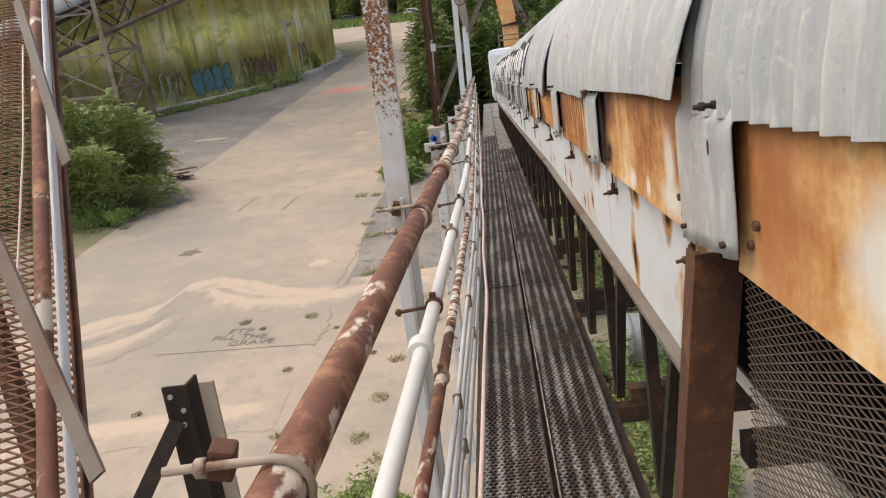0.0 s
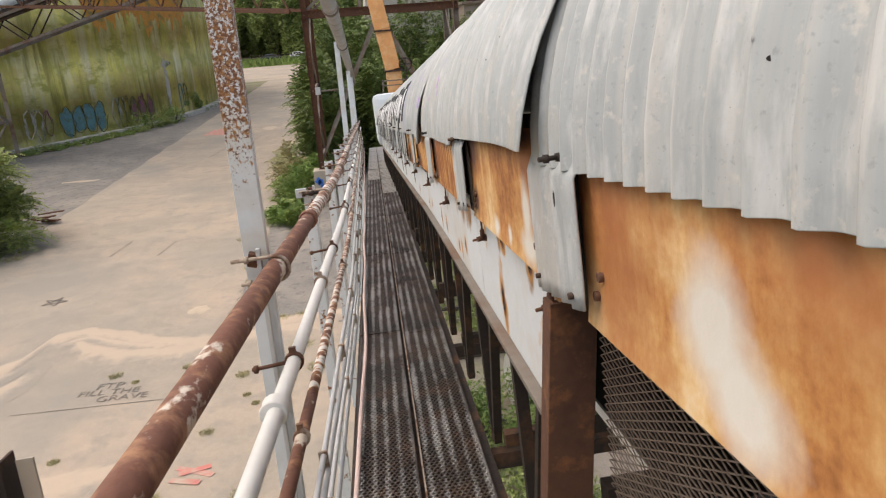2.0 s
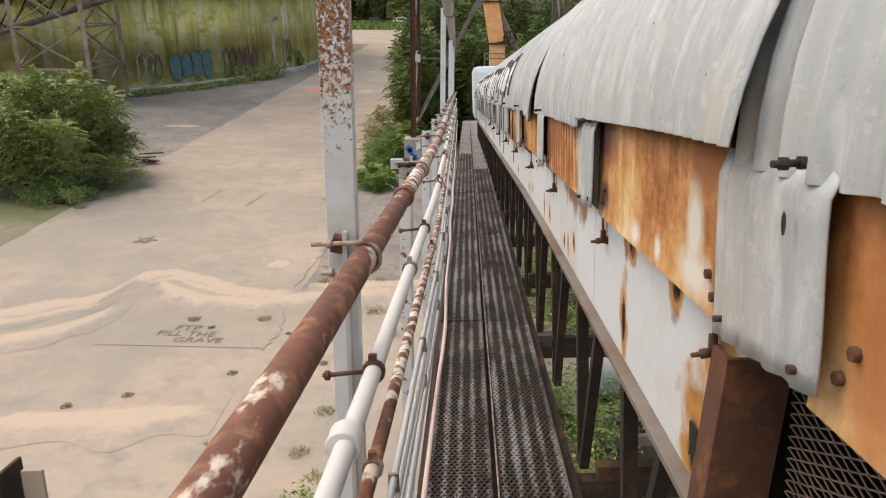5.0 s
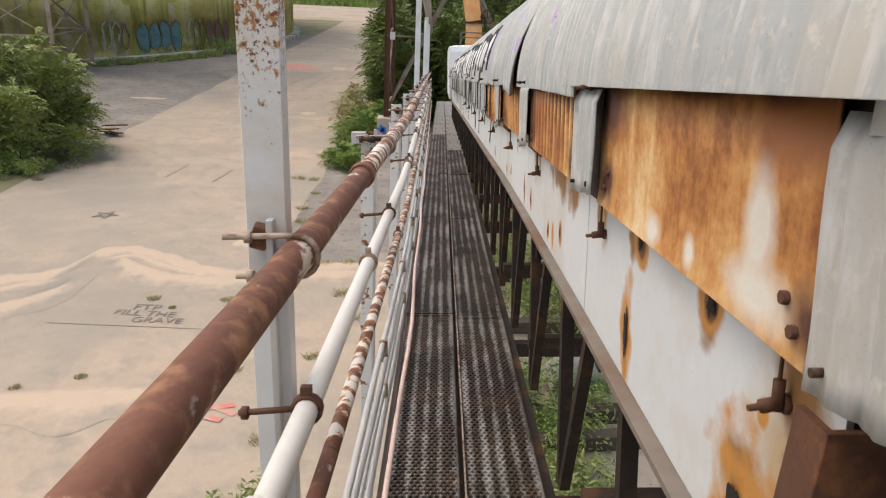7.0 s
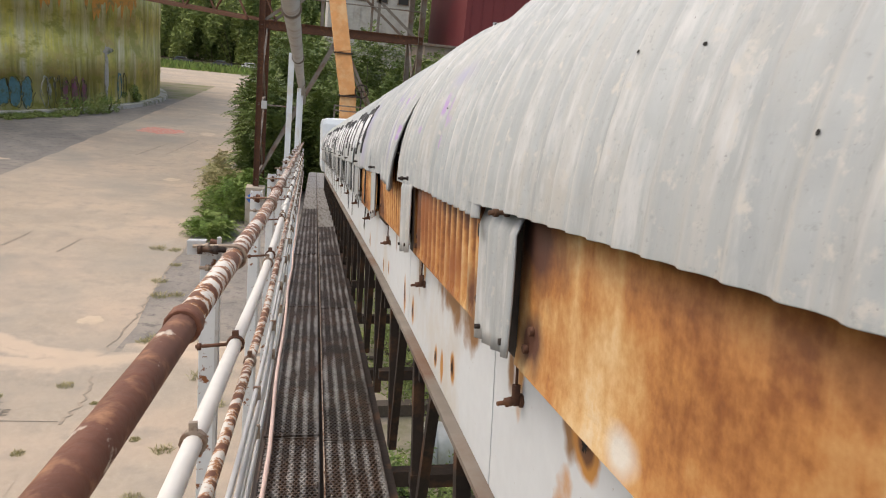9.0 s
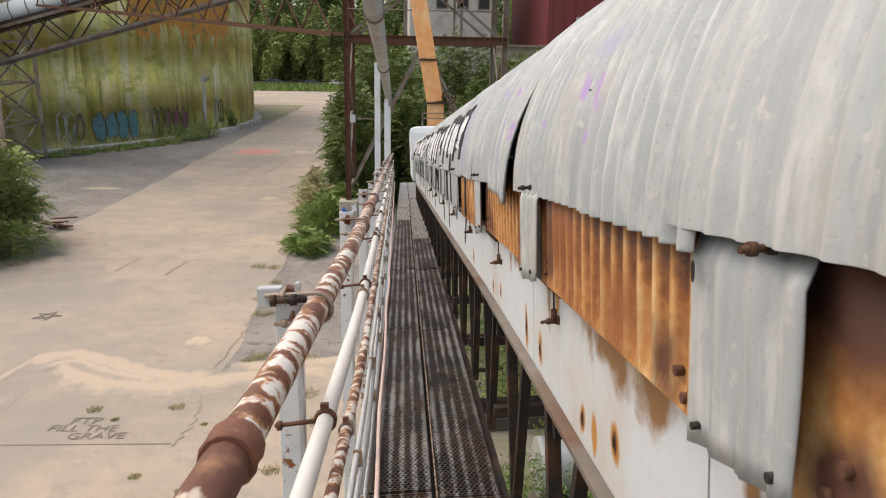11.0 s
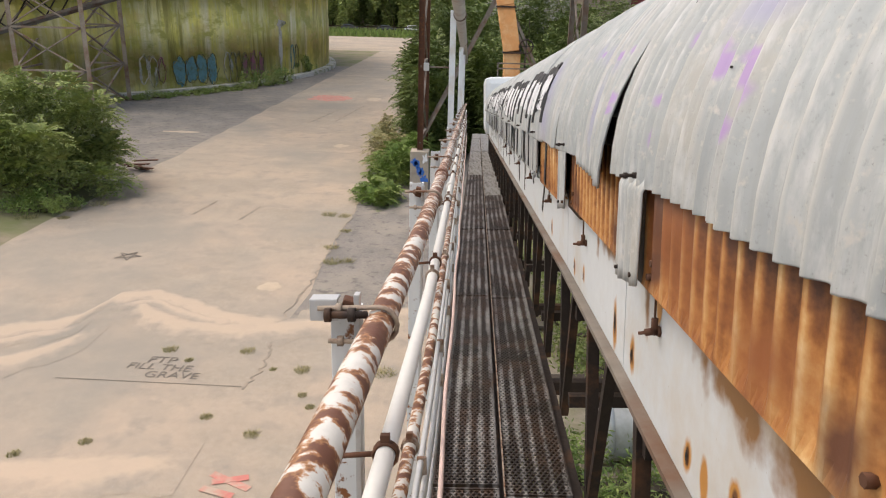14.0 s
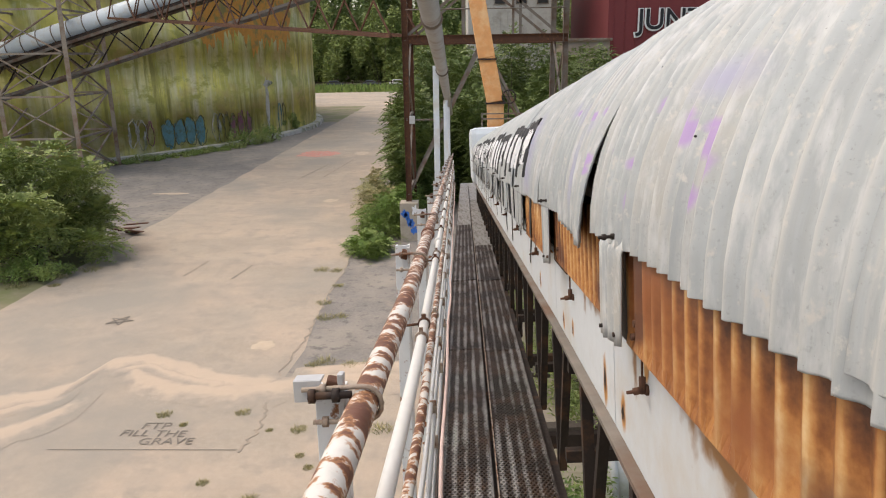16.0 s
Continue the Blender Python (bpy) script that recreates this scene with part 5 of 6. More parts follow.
def lettering(name, words, at, size, material, parent=None, turn=(90, 0, 0), label="", depth=0.01, fat=0.0):
    cu = bpy.data.curves.new(name, "FONT")
    cu.body, cu.size, cu.extrude, cu.offset = words, size, depth, fat
    cu.align_x = "CENTER"
    tmp = bpy.data.objects.new(name, cu)
    me = bpy.data.meshes.new_from_object(tmp)
    bpy.data.objects.remove(tmp)
    me.materials.clear()
    me.materials.append(material)
    ob = new(name, me)
    ob.parent = parent
    ob.matrix_basis = pose(*at, *turn)
    return tagged(ob, label)


tag = thing("wall_graffiti", "black and white graffiti letters sprayed on maroon cladding", "graffiti", Matrix.Translation((24.3, 89.8, 9.3)))
lettering("outline", "JUNT", (0, 0, 0), 3.2, CHALK, tag, fat=0.16)
lettering("letters", "JUNT", (0.05, -0.06, 0.05), 3.2, BLACK, tag, fat=0.03)


def car(name, label, at, turn, paint, van=False):
    t = thing(name, label, "car", pose(*at, 0, 0, turn))
    L, W, H = (5.2, 1.95, 2.1) if van else (4.4, 1.8, 1.45)
    prof = [(-L / 2, 0.35), (-L / 2, 0.95), (-L / 2 + 0.5, 1.0), (-L / 2 + (0.25 if van else 0.9), H), (L / 2 - (1.5 if van else 1.8), H), (L / 2 - 1.0, 0.98), (L / 2 - 0.1, 0.85), (L / 2, 0.4)]
    bm = bmesh.new()
    a = [bm.verts.new((x, -W / 2 * (0.88 if z > 1.2 else 1), z)) for x, z in prof]
    b = [bm.verts.new((x, W / 2 * (0.88 if z > 1.2 else 1), z)) for x, z in prof]
    bm.faces.new(a)
    bm.faces.new(b[::-1])
    for i in range(len(prof)):
        j = (i + 1) % len(prof)
        bm.faces.new((a[j], a[i], b[i], b[j]))
    part("body", bm, paint, t)
    for s in (-1, 1):
        part("window", box(bmesh.new(), (-0.3, s * W / 2 * 0.945, H * 0.80), (L * 0.42, 0.05, H * 0.22)), RUBBER, t)
        for x in (-L * 0.31, L * 0.31):
            bm = bmesh.new()
            tube(bm, [(x, s * (W / 2 - 0.2), 0.33), (x, s * (W / 2 + 0.02), 0.33)], 0.33, 14)
            wh = part("wheel", bm, RUBBER, t)
            bm = bmesh.new()
            tube(bm, [(x, s * (W / 2), 0.33), (x, s * (W / 2 + 0.03), 0.33)], 0.19, 12)
            part("rim", bm, CONDUIT, wh)
    return t


CAR_WHITE = mat("white_car_paint", (0.7, 0.7, 0.7), 0.25, 0, (5, 0.03), None, 0)
CAR_GREY = mat("grey_car_paint", (0.16, 0.17, 0.18), 0.25, 0.4, (5, 0.03), None, 0)
CAR_TEAL = mat("teal_car_paint", (0.1, 0.36, 0.4), 0.3, 0, (5, 0.1), (1, (0.5, 0.5, 0.5), 0.55, 0.1), 0)
car("parked_van", "white van parked beyond the trees", (8.5, 128, 0), 10, CAR_WHITE, True)
car("parked_van", "teal and white van parked beyond the trees", (3.6, 131, 0), 5, CAR_TEAL, True)
car("parked_car", "grey car parked among the far trees", (-20, 178, 0), 0, CAR_GREY)
car("parked_car", "grey car parked among the far trees", (-29, 180, 0), 5, CAR_GREY)
car("parked_car", "white car parked among the far trees", (-14, 182, 0), -5, CAR_WHITE)
fence = thing("fence", "dark rail fence along the far side of the yard", "fence", Matrix.Translation((0, 174, 0)))
for k in range(24):
    part("post", box(bmesh.new(), (-60 + 3 * k, 0, 0.75), (0.14, 0.14, 1.5)), DARK, fence)
for z in (0.6, 1.2):
    part("rail", box(bmesh.new(), (-25.5, 0, z), (70, 0.06, 0.14)), DARK, fence)


# ---- tank details ----
def ragged(bm, place, cu, cv, ru, rv, seed, n=34, rough=0.35):
    """An uneven painted patch: place(u, v) gives its points on the surface."""
    ring = []
    for k in range(n):
        a = 2 * math.pi * k / n
        r = 1 + rough * noise.noise((math.cos(a) * 1.5, math.sin(a) * 1.5, seed)) + rough * 0.6 * noise.noise((math.cos(a) * 5, math.sin(a) * 5, seed + 3))
        ring.append((cu + ru * r * math.cos(a), cv + rv * r * math.sin(a)))
    inner = [bm.verts.new(place(cu + (u - cu) * 0.5, cv + (v - cv) * 0.5)) for u, v in ring]
    outer = [bm.verts.new(place(u, v)) for u, v in ring]
    c = bm.verts.new(place(cu, cv))
    for k in range(n):
        j = (k + 1) % n
        bm.faces.new((inner[k], outer[k], outer[j], inner[j]))
        bm.faces.new((c, inner[k], inner[j]))
    return bm


def on_tank(off):
    return lambda u, v: TC + Vector(((TR + off) * math.cos(radians(u)), (TR + off) * math.sin(radians(u)), v))


mural = thing("tank_graffiti", "blue and mauve graffiti letters sprayed low on the tank", "graffiti", Matrix.Identity(4))
for k in range(4):
    part("blue_letter", ragged(bmesh.new(), on_tank(0.06), -33.0 + 1.45 * k, 1.55, 0.78, 0.95, 3 + k), TEAL, mural)
for k in range(3):
    part("mauve_letter", ragged(bmesh.new(), on_tank(0.06), -23.4 + 1.5 * k, 1.5, 0.5, 0.9, 13 + k), MAUVE, mural)
for k in range(5):
    part("pale_scribble", ragged(bmesh.new(), on_tank(0.055), (-37.5, -36.6, -25.6, -24.9, -35.8)[k], (1.5, 1.9, 1.6, 2.0, 1.2)[k], 0.18, 0.5, 23 + k, rough=0.7), KERB, mural)
for u, v, ru, rv in ((-15.9, 2.9, 0.42, 1.9), (-15.5, 4.7, 1.1, 0.28)):
    part("pale_drip", ragged(bmesh.new(), on_tank(0.06), u, v, ru, rv, 31 + u), KERB, mural)
flake = thing("orange_flaking_paint", "orange primer showing where the tank's paint has flaked", "paint", Matrix.Identity(4))
for k in range(26):
    rng = random.Random(k)
    u = -27 + k * 0.72
    part("patch", ragged(bmesh.new(), on_tank(0.05 + 0.004 * (k % 4)), u, 10.6 + rng.uniform(-1.6, 0.6), rng.uniform(0.8, 1.7), rng.uniform(0.8, 2.0), 40 + k, rough=0.95), ORANGE_RUST, flake)


def scrawl(u, v, ru, rv, seed, turns=1.0, r=0.028):
    """A sprayed line that loops over the tank's shell."""
    pts = []
    n = int(26 * turns)
    for k in range(n + 1):
        a = 2 * math.pi * k / 26
        w = 1 + 0.45 * noise.noise((math.cos(a) * 1.3, math.sin(a) * 1.3 + k * 0.05, seed))
        pts.append(on_tank(0.085)(u + ru * w * math.cos(a) + 0.2 * ru * k / 26, v + rv * w * math.sin(a)))
    return tube(bmesh.new(), pts, r, 5)


for k in range(4):
    part("outline", scrawl(-33.0 + 1.45 * k, 1.55, 0.85, 1.0, 3 + k), SCRIBBLE, mural)
for k, (u, v, ru, rv, mt) in enumerate(((-26.4, 1.6, 0.5, 1.0, KERB), (-25.5, 1.5, 0.6, 1.1, BLACK), (-24.6, 1.6, 0.45, 1.0, BLACK), (-23.4, 1.6, 0.55, 0.95, BLACK), (-21.9, 1.6, 0.55, 1.0, MAUVE), (-20.4, 1.5, 0.5, 0.9, BLACK), (-37.2, 1.8, 0.5, 0.9, KERB), (-36.2, 1.7, 0.55, 1.0, KERB), (-35.2, 1.6, 0.4, 0.9, MAUVE), (-13.0, 1.8, 0.5, 1.0, TEAL), (-11.6, 1.9, 0.5, 0.9, BLACK))):
    part("scrawl", scrawl(u, v, ru, rv, 60 + k, 1.6), SCRIBBLE if mt is BLACK else mt, mural)

# ---- marks on the yard ----
def on_ground(u, v):
    return Vector((u, v, 0.009))


drift = thing("sand_drift", "pale sand washed into ridges across the concrete", "sand", Matrix.Identity(4))


def sand_over_concrete():
    """Sand that thins out into the concrete round it, by how deep it lies."""
    m = mat("sand_over_concrete", (0.36, 0.30, 0.235), 0.92, 0, (9, 0.15), (0.28, (0.45, 0.35, 0.265), 0.54, 0.12), 0.25, (60, (0.50, 0.45, 0.39), 0.64, 0.05), more=((1.6, (0.30, 0.26, 0.215), 0.60, 0.10), (0.16, (0.30, 0.265, 0.22), 0.55, 0.07), (90, (0.22, 0.19, 0.155), 0.615, 0.04), (55, (0.56, 0.50, 0.43), 0.665, 0.02)))
    nt = m.node_tree
    n, link = nt.nodes, nt.links.new
    base = n["Principled BSDF"].inputs["Base Color"]
    old = base.links[0].from_socket
    at = n.new("ShaderNodeAttribute")
    at.attribute_name = "sand"
    tc = n.new("ShaderNodeTexCoord")
    t = n.new("ShaderNodeTexNoise")
    t.inputs["Scale"].default_value, t.inputs["Detail"].default_value = 5, 8
    link(tc.outputs["Object"], t.inputs[0])
    ad = n.new("ShaderNodeMath")
    ad.operation = "ADD"
    link(at.outputs["Fac"], ad.inputs[0])
    link(t.outputs[0], ad.inputs[1])
    r = n.new("ShaderNodeMapRange")
    r.inputs[1].default_value, r.inputs[2].default_value = 0.68, 1.25
    r.inputs[4].default_value = 0.6
    link(ad.outputs[0], r.inputs[0])
    mx = n.new("ShaderNodeMix")
    mx.data_type = "RGBA"
    link(r.outputs[0], mx.inputs[0])
    link(old, mx.inputs[6])
    mx.inputs[7].default_value = (0.56, 0.43, 0.32, 1)
    link(mx.outputs[2], base)
    return m


DRIFT = sand_over_concrete()
ROWS_S = ((-1.0, 0.0), (-0.55, 0.35), (-0.2, 0.9), (0.0, 1.0), (0.18, 0.5), (0.35, 0.0))


def ridge(pts, w, seed):
    bm = bmesh.new()
    deep = bm.verts.layers.float.new("sand")
    rows, fine = [], []
    for (xa, ya), (xb, yb) in zip(pts, pts[1:]):
        for k in range(10):
            fine.append((xa + (xb - xa) * k / 10, ya + (yb - ya) * k / 10))
    for i, (x, y) in enumerate(fine):
        ww = w * (0.6 + 0.9 * abs(noise.noise((i * 0.13, seed, 0))))
        end = min(1, i / 5, (len(fine) - 1 - i) / 5)
        jit = 0.10 * noise.noise((i * 0.21, seed, 4))
        row = []
        for s, q in ROWS_S:
            v = bm.verts.new((x, y + jit + ww * s, 0.004 + 0.0006 * seed + 0.03 * q * end))
            v[deep] = q * end
            row.append(v)
        rows.append(row)
    for p, q in zip(rows, rows[1:]):
        for i in range(len(ROWS_S) - 1):
            bm.faces.new((p[i], q[i], q[i + 1], p[i + 1])).smooth = True
    part("ridge", bm, DRIFT, drift)


ridge([(-13, 14.6), (-9.72, 16.4), (-8.49, 17.0), (-8.2, 18.4), (-7.42, 18.7), (-6.31, 18.1), (-5.48, 17.6), (-4.57, 17.3), (-3.9, 17.4)], 1.3, 1)
ridge([(-7.6, 18.1), (-7.1, 17.6), (-6.24, 17.05), (-5.24, 16.9), (-4.18, 17.05), (-3.0, 17.5), (-1.0, 17.6)], 1.1, 2)
ridge([(-12.5, 13.0), (-10.5, 14.2), (-8.6, 15.3), (-7.5, 16.8)], 1.4, 3)
ridge([(-3.8, 17.8), (-2.6, 18.0), (-1.2, 18.2), (0.5, 18.3)], 0.8, 4)
ridge([(-9.5, 11.0), (-7.5, 11.8), (-5.5, 12.0), (-4.0, 12.4)], 1.2, 5)
ridge([(-8.0, 17.9), (-7.2, 18.2), (-6.4, 17.7), (-5.6, 17.3), (-4.9, 17.2)], 0.5, 6)
ridge([(-13, 14.1), (-10.8, 15.2), (-9.2, 16.0), (-8.0, 16.9)], 0.7, 7)
STAIN = mat("dark_road_stain", (0.23, 0.20, 0.165), 0.9, 0, (8, 0.15), (2, (0.33, 0.27, 0.21), 0.5, 0.08), 0.1)
INK = mat("charcoal_mark", (0.20, 0.17, 0.14), 0.9, 0, (20, 0.2), None, 0)
words = thing("ground_writing", "charcoal words scrawled on the concrete", "writing", Matrix.Translation((-5.75, 14.75, 0.012)))
lettering("line", "FTP", (-0.15, 0.50, 0), 0.36, INK, words, (0, 0, 0), depth=0.001)
lettering("line", "FILL THE", (-0.1, 0.23, 0), 0.33, INK, words, (0, 0, -2), depth=0.001)
lettering("line", "GRAVE", (0.25, -0.06, 0), 0.33, INK, words, (0, 0, 0), depth=0.001)
bm = bmesh.new()
bar(bm, (-1.8, -0.22, 0), (1.65, -0.26, 0), 0.015, 0.003)
part("joint_line", bm, INK, words)
star = thing("ground_star", "five-pointed star scrawled on the concrete", "mark", Matrix.Translation((-9.2, 21.1, 0.012)))
for k in range(5):
    a, b = 2 * math.pi * k / 5, 2 * math.pi * (k + 2) / 5
    bm = bmesh.new()
    bar(bm, (0.36 * math.cos(a), 0.36 * math.sin(a), 0), (0.36 * math.cos(b), 0.36 * math.sin(b), 0), 0.045, 0.003)
    part("stroke", bm, INK, star)
skids = thing("skid_marks", "short dark tyre scuffs on the concrete", "marks", Matrix.Identity(4))
for (xa, ya), (xb, yb) in (((-8.97, 25.2), (-8.76, 26.9)), ((-7.31, 24.8), (-7.08, 26.4)), ((-7.9, 45), (-7.2, 52)), ((-9.3, 44), (-8.5, 50)), ((-10.2, 62), (-9.5, 68))):
    bm = bmesh.new()
    bar(bm, (xa, ya, 0.009), (xb, yb, 0.009), 0.09, 0.004)
    part("scuff", bm, STAIN, skids)
spray = thing("red_ground_paint", "faded red spray paint across the road", "paint", Matrix.Identity(4))
part("patch", ragged(bmesh.new(), on_ground, -10.2, 55.3, 1.6, 1.5, 5, rough=0.5), RED, spray)
for (xa, ya), (xb, yb), za in (((-3.76, 11.95), (-3.12, 11.63), 0.010), ((-3.7, 11.75), (-3.2, 11.9), 0.0145), ((-3.8, 11.6), (-3.3, 11.45), 0.019)):
    bm = bmesh.new()
    bar(bm, (xa, ya, za), (xb, yb, za), 0.13, 0.003)
    part("stroke", bm, RED, spray)
patches = thing("pale_spots", "pale worn spots on the concrete", "stain", Matrix.Identity(4))
for k, (x, y, ru, rv) in enumerate(((-4.88, 19.3, 0.25, 0.3), (-7.0, 55.5, 0.5, 0.9), (-6.3, 37.6, 0.35, 0.4), (-15.0, 40, 1.0, 0.25), (-16, 35, 0.9, 0.2))):
    part("spot", ragged(bmesh.new(), on_ground, x, y, ru, rv, 80 + k), SAND, patches)
cracks = thing("road_crack", "jagged crack along the edge of the concrete", "crack", Matrix.Identity(4))
rng = random.Random(9)
pts = [(-4.05, 14.4), (-3.9, 15.3), (-4.0, 16.2), (-4.1, 17.8), (-3.95, 19.4), (-3.92, 21), (-3.9, 23), (-3.85, 25.8), (-3.9, 29), (-3.85, 33)]
fine = [(xa + (xb - xa) * k / 8 + rng.uniform(-0.06, 0.06), ya + (yb - ya) * k / 8) for (xa, ya), (xb, yb) in zip(pts, pts[1:]) for k in range(8)]
bm = bmesh.new()
for (xa, ya), (xb, yb) in zip(fine, fine[1:]):
    bar(bm, (xa, ya, 0.006), (xb, yb, 0.006), rng.uniform(0.025, 0.06), 0.006)
part("crack", bm, STAIN, cracks)


# ---- weeds ----
def tuft(x, y, s, seed, label="small tuft of yellow-green weed in a crack"):
    rng = random.Random(seed)
    root = thing("weed", label, "weed", Matrix.Translation((x, y, 0)), "weeds in the yard")
    bm = bmesh.new()
    for _ in range(170):
        a, d, h = rng.uniform(0, 6.28), 0.85 * s * rng.random() ** 0.7, s * rng.uniform(0.12, 0.42)
        px, py = d * math.cos(a), d * math.sin(a)
        w = 0.004 + 0.006 * rng.random()
        b = rng.uniform(0, 6.28)
        lean = Vector((math.cos(a), math.sin(a), 0)) * s * rng.uniform(-0.2, 0.5)
        v = [bm.verts.new((px - w * math.cos(b), py - w * math.sin(b), 0)), bm.verts.new((px + w * math.cos(b), py + w * math.sin(b), 0)), bm.verts.new((px + lean.x, py + lean.y, h))]
        bm.faces.new(v)
    part("leaf_clump", bm, STRAW, root)


WEEDS = [(-5.93, 15.81, 0.17), (-4.39, 15.88, 0.17), (-3.15, 15.19, 0.18), (-5.41, 15.42, 0.1), (-3.71, 15.19, 0.08), (-2.95, 14.29, 0.1), (-4.38, 13.46, 0.12), (-3.48, 13.01, 0.15), (-2.73, 13.91, 0.1), (-2.21, 13.57, 0.2), (-3.46, 18.12, 0.2), (-3.2, 18.3, 0.28), (-2.6, 18.1, 0.25), (-2.1, 18.2, 0.25), (-3.95, 22.4, 0.25), (-3.7, 21.2, 0.3), (-4.1, 25.6, 0.25), (-4.6, 25.7, 0.3), (-3.8, 24, 0.2), (-3.3, 21.3, 0.25), (-2.4, 12.2, 0.2), (-2.6, 11.0, 0.2), (-2.2, 10.4, 0.2), (-4.0, 11.2, 0.15), (-12.4, 26, 0.4), (-12.9, 25.2, 0.3), (-13.8, 24.2, 0.4), (-12.7, 24.3, 0.2), (-6.0, 12.6, 0.12), (-6.9, 12.2, 0.12), (-2.0, 16.4, 0.3), (-1.6, 15.2, 0.25)]
for k, (x, y, s) in enumerate(WEEDS):
    tuft(x, y, s, k)
for k, (x, y, sx, h) in enumerate(((1.9, 9.2, 0.9, 0.8), (2.0, 12.0, 0.9, 0.9), (3.0, 15.9, 1.1, 0.9), (-2.4, 8.6, 0.8, 0.35), (-1.4, 8.2, 0.9, 0.4), (2.4, 6.2, 0.8, 0.7), (2.0, 17.5, 1.2, 0.8))):
    shrub("shrub", "leafy green weeds growing under the walkway", (x, y, 0), (sx, 1.2), h, 4000, 0.05, LEAF_BRIGHT if k % 2 else LEAF, 200 + k, 4, 12)
logs = thing("timber_scraps", "small heap of broken reddish boards beside the bush", "boards", Matrix.Translation((-13.4, 31.0, 0)))
for k in range(6):
    bm = bmesh.new()
    rng = random.Random(k)
    bar(bm, (rng.uniform(-0.5, 0), rng.uniform(-0.4, 0.4), 0.06 + 0.06 * k), (rng.uniform(0.3, 0.9), rng.uniform(-0.4, 0.4), 0.1 + 0.06 * k), 0.14, 0.04)
    part("board", bm, COLUMN, logs)

# ---- pier graffiti ----
for k in range(5):
    part("blue_stroke", ragged(bmesh.new(), lambda u, v: Vector((u, -0.345, v)), -0.18 + 0.09 * k, 1.05 - 0.16 * k + (0.1 if k % 2 else 0), 0.10, 0.14, 90 + k, rough=0.8), BLUE, pier)
part("white_scrawl", ragged(bmesh.new(), lambda u, v: Vector((u, -0.343, v)), 0.2, 1.2, 0.1, 0.14, 97, rough=0.9), CHALK, pier)


# ---- rust holes and stains on the white girder ----
HOLE = mat("hole_dark", (0.012, 0.01, 0.009), 0.9, 0, (30, 0.2), None, 0)
for k, (y, z, ry, rz) in enumerate(HOLES):
    part("rust_hole", ragged(bmesh.new(), lambda u, v: Vector((0.3125, u, v)), y, z, ry * 0.4, rz * 0.55, 140 + k, rough=0.8), HOLE, conveyor)


# ---- paint on the hood ----
def on_hood(off):
    """Points of the hood's outer face: along the conveyor and round the bend, in degrees."""
    def place(u, v):
        r = 0.0
        for y0, y1, amp, grow, flare in SHEETS:
            if y0 <= u <= y1:
                f = (u - y0) / (y1 - y0)
                lift = flare * max(0, 1 - f * 2.2) ** 2 * max(0.0, 1 - (180 - v) / 6 / 5.5)
                r = max(r, hood_radius(u, y0, amp, grow) + lift)
        a = radians(v)
        r = (r or HR) + off
        return Vector((HX + r * math.cos(a), u, HZ + r * math.sin(a) + cz(u)))
    return place


marks = thing("hood_graffiti", "black and white graffiti sprayed over the corrugated hood", "graffiti", TW)


def stroke(u0, v0, u1, v1, w, material, name):
    """A sprayed band over the corrugations."""
    bm = bmesh.new()
    place = on_hood(0.009)
    steps = 14 if abs(v1 - v0) > abs(u1 - u0) * 20 else 30
    cross = max(3, int(w / 0.009))
    rows = []
    for i in range(steps + 1):
        f = i / steps
        u, v = u0 + (u1 - u0) * f + 0.02 * noise.noise((f * 2, u0, v0)), v0 + (v1 - v0) * f
        row = []
        for k in range(cross + 1):
            g = k / cross - 0.5
            ww = w * (0.75 + 0.35 * noise.noise((f * 3, u0 * 5, 1 if g > 0 else 2)))
            if steps == 14:
                row.append(bm.verts.new(place(u + g * ww, v)))
            else:
                row.append(bm.verts.new(place(u, v + g * ww * 92)))
        rows.append(row)
    for p, q in zip(rows, rows[1:]):
        for k in range(cross):
            bm.faces.new((p[k], p[k + 1], q[k + 1], q[k]))
    part(name, bm, material, marks)


rng = random.Random(41)
for k in range(46):
    u, v = rng.uniform(0.9, 5.2), rng.uniform(118, 174)
    part("nail_hole", ragged(bmesh.new(), on_hood(0.003), u, v, 0.0024, 0.2, k, 10, 0.2), HOLE, marks)
rng = random.Random(31)
u = 6.6
while u < 17.5:
    top = rng.uniform(148, 153)
    stroke(u, top, u + rng.uniform(-0.1, 0.1), rng.uniform(170, 178), rng.uniform(0.05, 0.14), BLACK, "black_stroke")
    stroke(u + 0.19, top + 2, u + 0.2, rng.uniform(166, 177), rng.uniform(0.24, 0.36), CHALK, "white_fill")
    if rng.random() < 0.6:
        stroke(u, top, u + 0.42, top + rng.uniform(-1, 2), 0.10, BLACK, "black_stroke")
    if rng.random() < 0.5:
        stroke(u + 0.05, 163, u + 0.36, 165, 0.10, BLACK, "black_stroke")
    u += rng.uniform(0.36, 0.5)
rng = random.Random(33)
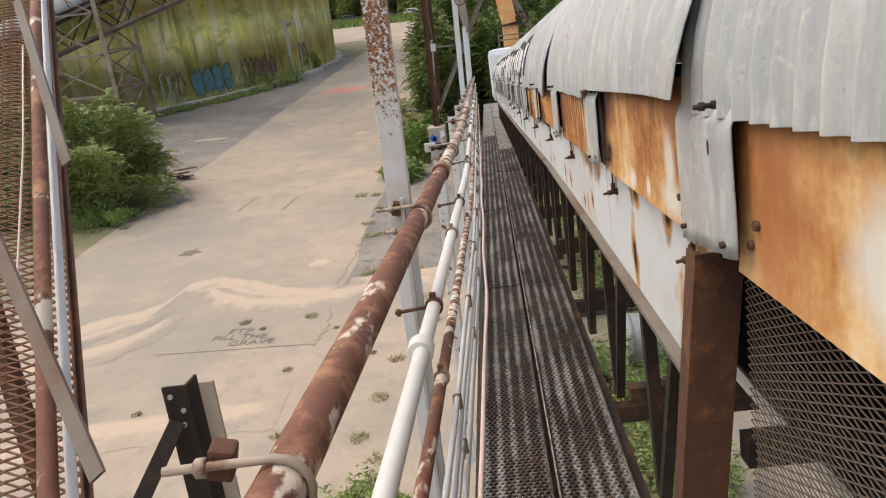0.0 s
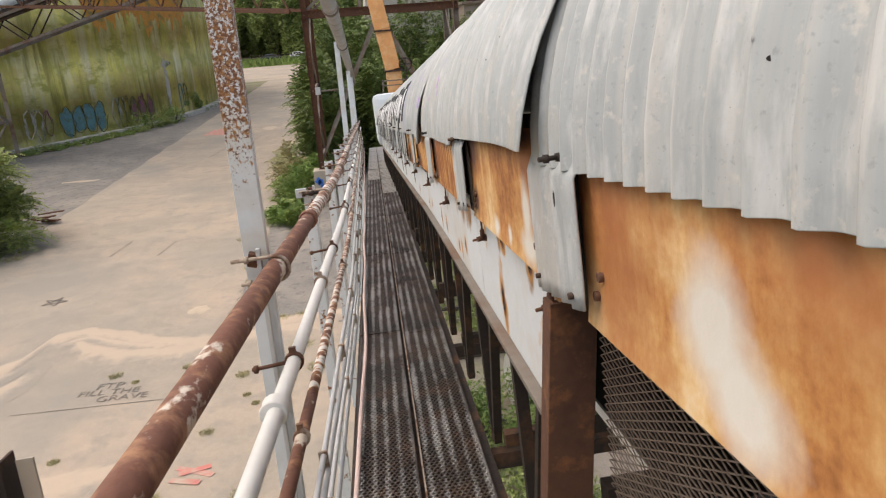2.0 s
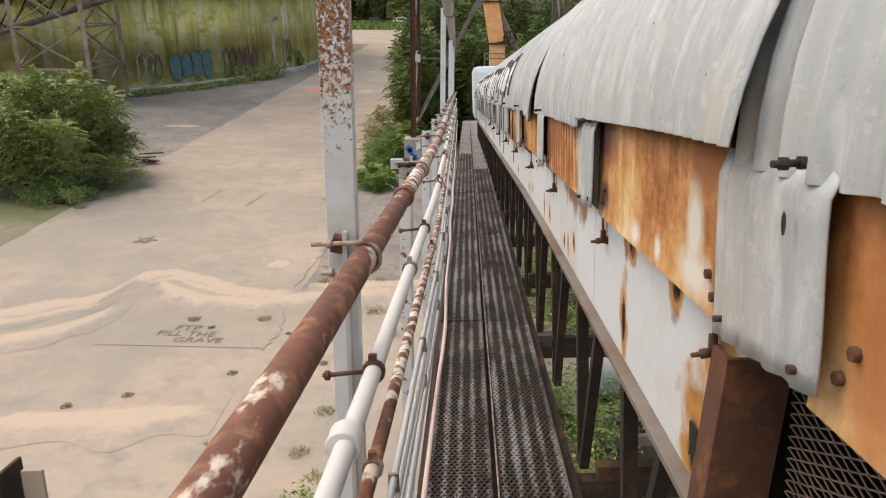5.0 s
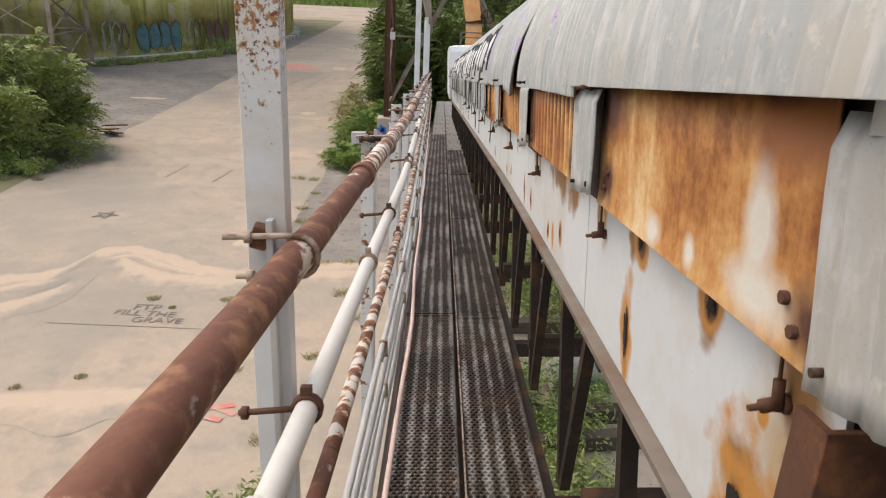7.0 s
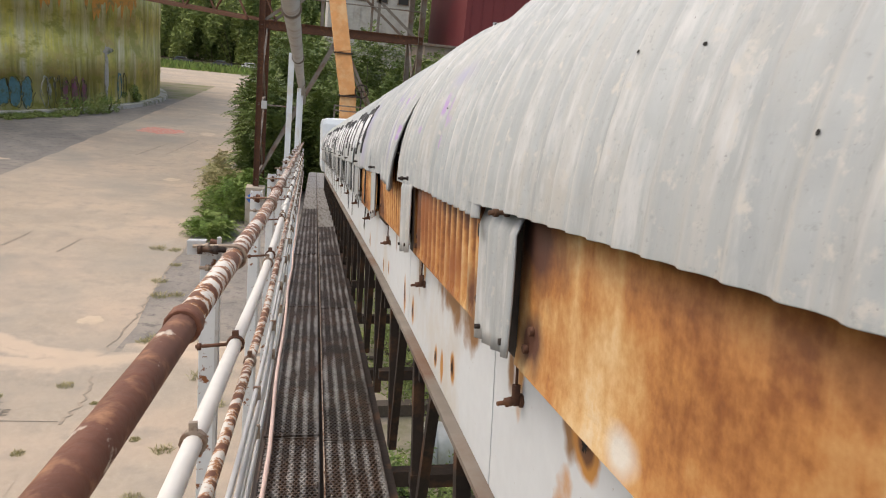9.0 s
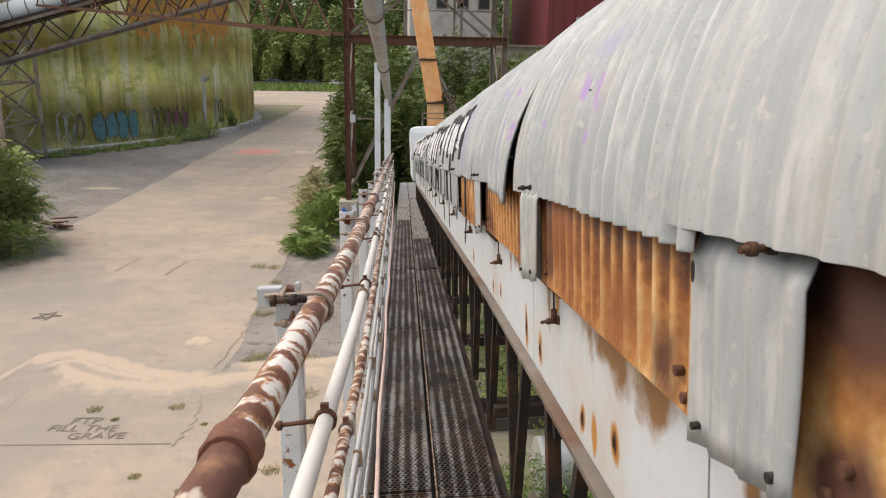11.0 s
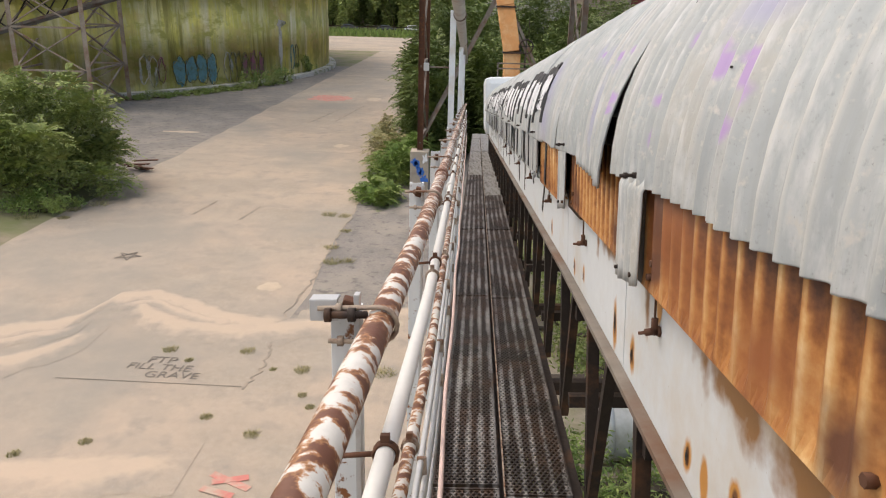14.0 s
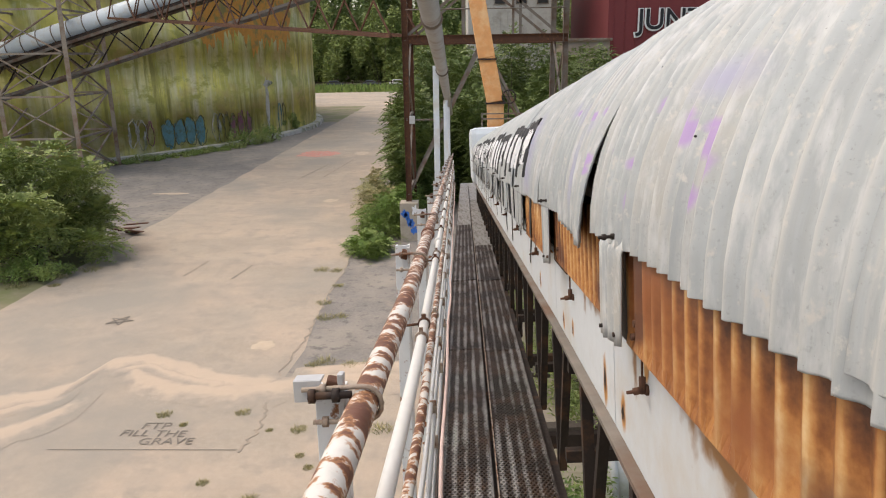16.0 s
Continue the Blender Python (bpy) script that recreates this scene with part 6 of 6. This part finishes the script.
for k in range(30):
    y = 6.5 + k * 0.37
    bm = bmesh.new()
    w = rng.uniform(0.03, 0.1)
    z0 = rng.uniform(0.62, 0.9)
    bar(bm, (0.268, y, 1.22 + cz(y)), (0.268, y + rng.uniform(-0.1, 0.1), 1.02 + cz(y)), w, 0.003, (1, 0, 0))
    part("black_stroke", bm, BLACK, marks)
    if k % 2:
        bm = bmesh.new()
        bar(bm, (0.312, y + 0.1, 0.98 + cz(y)), (0.312, y + 0.1 + rng.uniform(-0.15, 0.15), z0 + cz(y)), w * 0.8, 0.003, (1, 0, 0))
        part("black_stroke", bm, BLACK, marks)
# slots and dents in the sheets
for y, z in ((2.018, 1.205), (3.40, 1.205)):
    part("slot", ragged(bmesh.new(), lambda u, v: Vector((0.2365, u, v)), y, z, 0.006, 0.013, 3, rough=0.1), HOLE, conveyor)
part("slot", ragged(bmesh.new(), on_hood(0.004), 3.44, 174, 0.005, 1.1, 3, rough=0.1), HOLE, conveyor)

# ---- mesh stair beside the walkway ----
stair = thing("mesh_ramp", "rusty expanded metal ramp with a pipe rail beside the walkway", "ramp", TW)
bm = bmesh.new()
o, v1 = Vector((-0.747, 1.767, 0.849)), Vector((-1.309, 3.021, 1.737))
du = Vector((-0.146, -0.035, 0.03)).normalized()
dv = (v1 - o).normalized()
expanded(bm, o - dv * 0.35, du, dv, 9, 110, 0.042, 0.0185, 0.0032)
part("tread_mesh", bm, MESH_RUST, stair, "rusty expanded metal")
for a, b, r, m2, lab in (((-0.719, 1.662, 0.915), (-1.228, 2.814, 1.707), 0.0135, PIPE_RUST, "rusty pipe"), ((-0.719, 1.706, 0.886), (-1.266, 2.918, 1.722), 0.008, PIPE_WHITE, "white conduit")):
    a, b = Vector(a), Vector(b)
    bm = bmesh.new()
    tube(bm, [a - (b - a) * 0.3, a, b, b + (b - a) * 0.3], r, 10)
    part("rail", bm, m2, stair, lab)
for a, b, w in (((-0.902, 1.953, 1.242), (-0.646, 1.664, 0.943), 0.024), ((-1.152, 2.607, 1.678), (-0.94, 2.275, 1.305), 0.022)):
    bm = bmesh.new()
    bar(bm, a, b, w, 0.006, (0.2, 0.9, -0.5))
    part("flat_bar", bm, GREY_STEEL, stair, "grey flat bar")
bm = bmesh.new()
angle_bar(bm, o - dv * 0.35, v1 + dv * 0.3, 0.014, 0.004, (0, 0, 1))
part("edge_angle", bm, COLUMN, stair)
bm = bmesh.new()
tube(bm, [(-1.275, 2.784, 1.598), (-1.1, 2.4, 1.35), (-0.966, 2.078, 1.139), (-0.99, 2.06, 1.05)], 0.0025, 6)
part("wire", bm, PINK, stair)
for k in range(3):
    bm = bmesh.new()
    p = o + (v1 - o) * (-0.1 + 0.55 * k) + du * 0.4
    bar(bm, p, p + Vector((0.0, -0.6 if k == 0 else 0.0, -6.4)), 0.05, 0.05, (1, 0, 0))
    part("prop", bm, COLUMN, stair)

# ---- dark bracket post beyond the handrail ----
stub = thing("bracket_post", "dark steel angle post with bolt holes and a diagonal strut", "post", TW)
bm = bmesh.new()
box(bm, (-0.755, 2.12, 0.37), (0.05, 0.006, 1.0), bevel=0.001)
box(bm, (-0.733, 2.145, 0.37), (0.006, 0.05, 1.0), bevel=0.001)
part("angle", bm, DARK, stub)
bm = bmesh.new()
bar(bm, (-0.76, 2.11, 0.80), (-0.86, 1.90, 0.60), 0.03, 0.006, (0, 1, 0))
part("strut", bm, DARK, stub)
bm = bmesh.new()
box(bm, (-0.705, 2.15, 0.36), (0.03, 0.006, 1.0), bevel=0.001)
part("pale_plate", bm, PIER, stub, "pale flaking steel strip")
for x, z in ((-0.765, 0.85), (-0.745, 0.82), (-0.75, 0.79)):
    bm = bmesh.new()
    tube(bm, [(x, 2.118, z), (x, 2.112, z)], 0.005, 8)
    part("bolt_head", bm, CONDUIT, stub)
bm = bmesh.new()
bar(bm, (-0.9, 2.13, -0.12), (-0.2, 2.13, -0.12), 0.05, 0.05)
part("outrigger", bm, DARK, stub)

# ---- weeds along the tank footing ----
rng = random.Random(77)
for k in range(13):
    a = radians(-44 + k * 2.1)
    p = TC + Vector((math.cos(a), math.sin(a), 0)) * (TR + 1.3)
    shrub("shrub", "low weeds along the tank footing", (p.x, p.y, 0), (0.9, 1.3), rng.uniform(0.2, 0.45) if k < 9 else 1.4, 900, 0.09, LEAF if k % 2 else LEAF_BRIGHT, 300 + k, 3, 8)
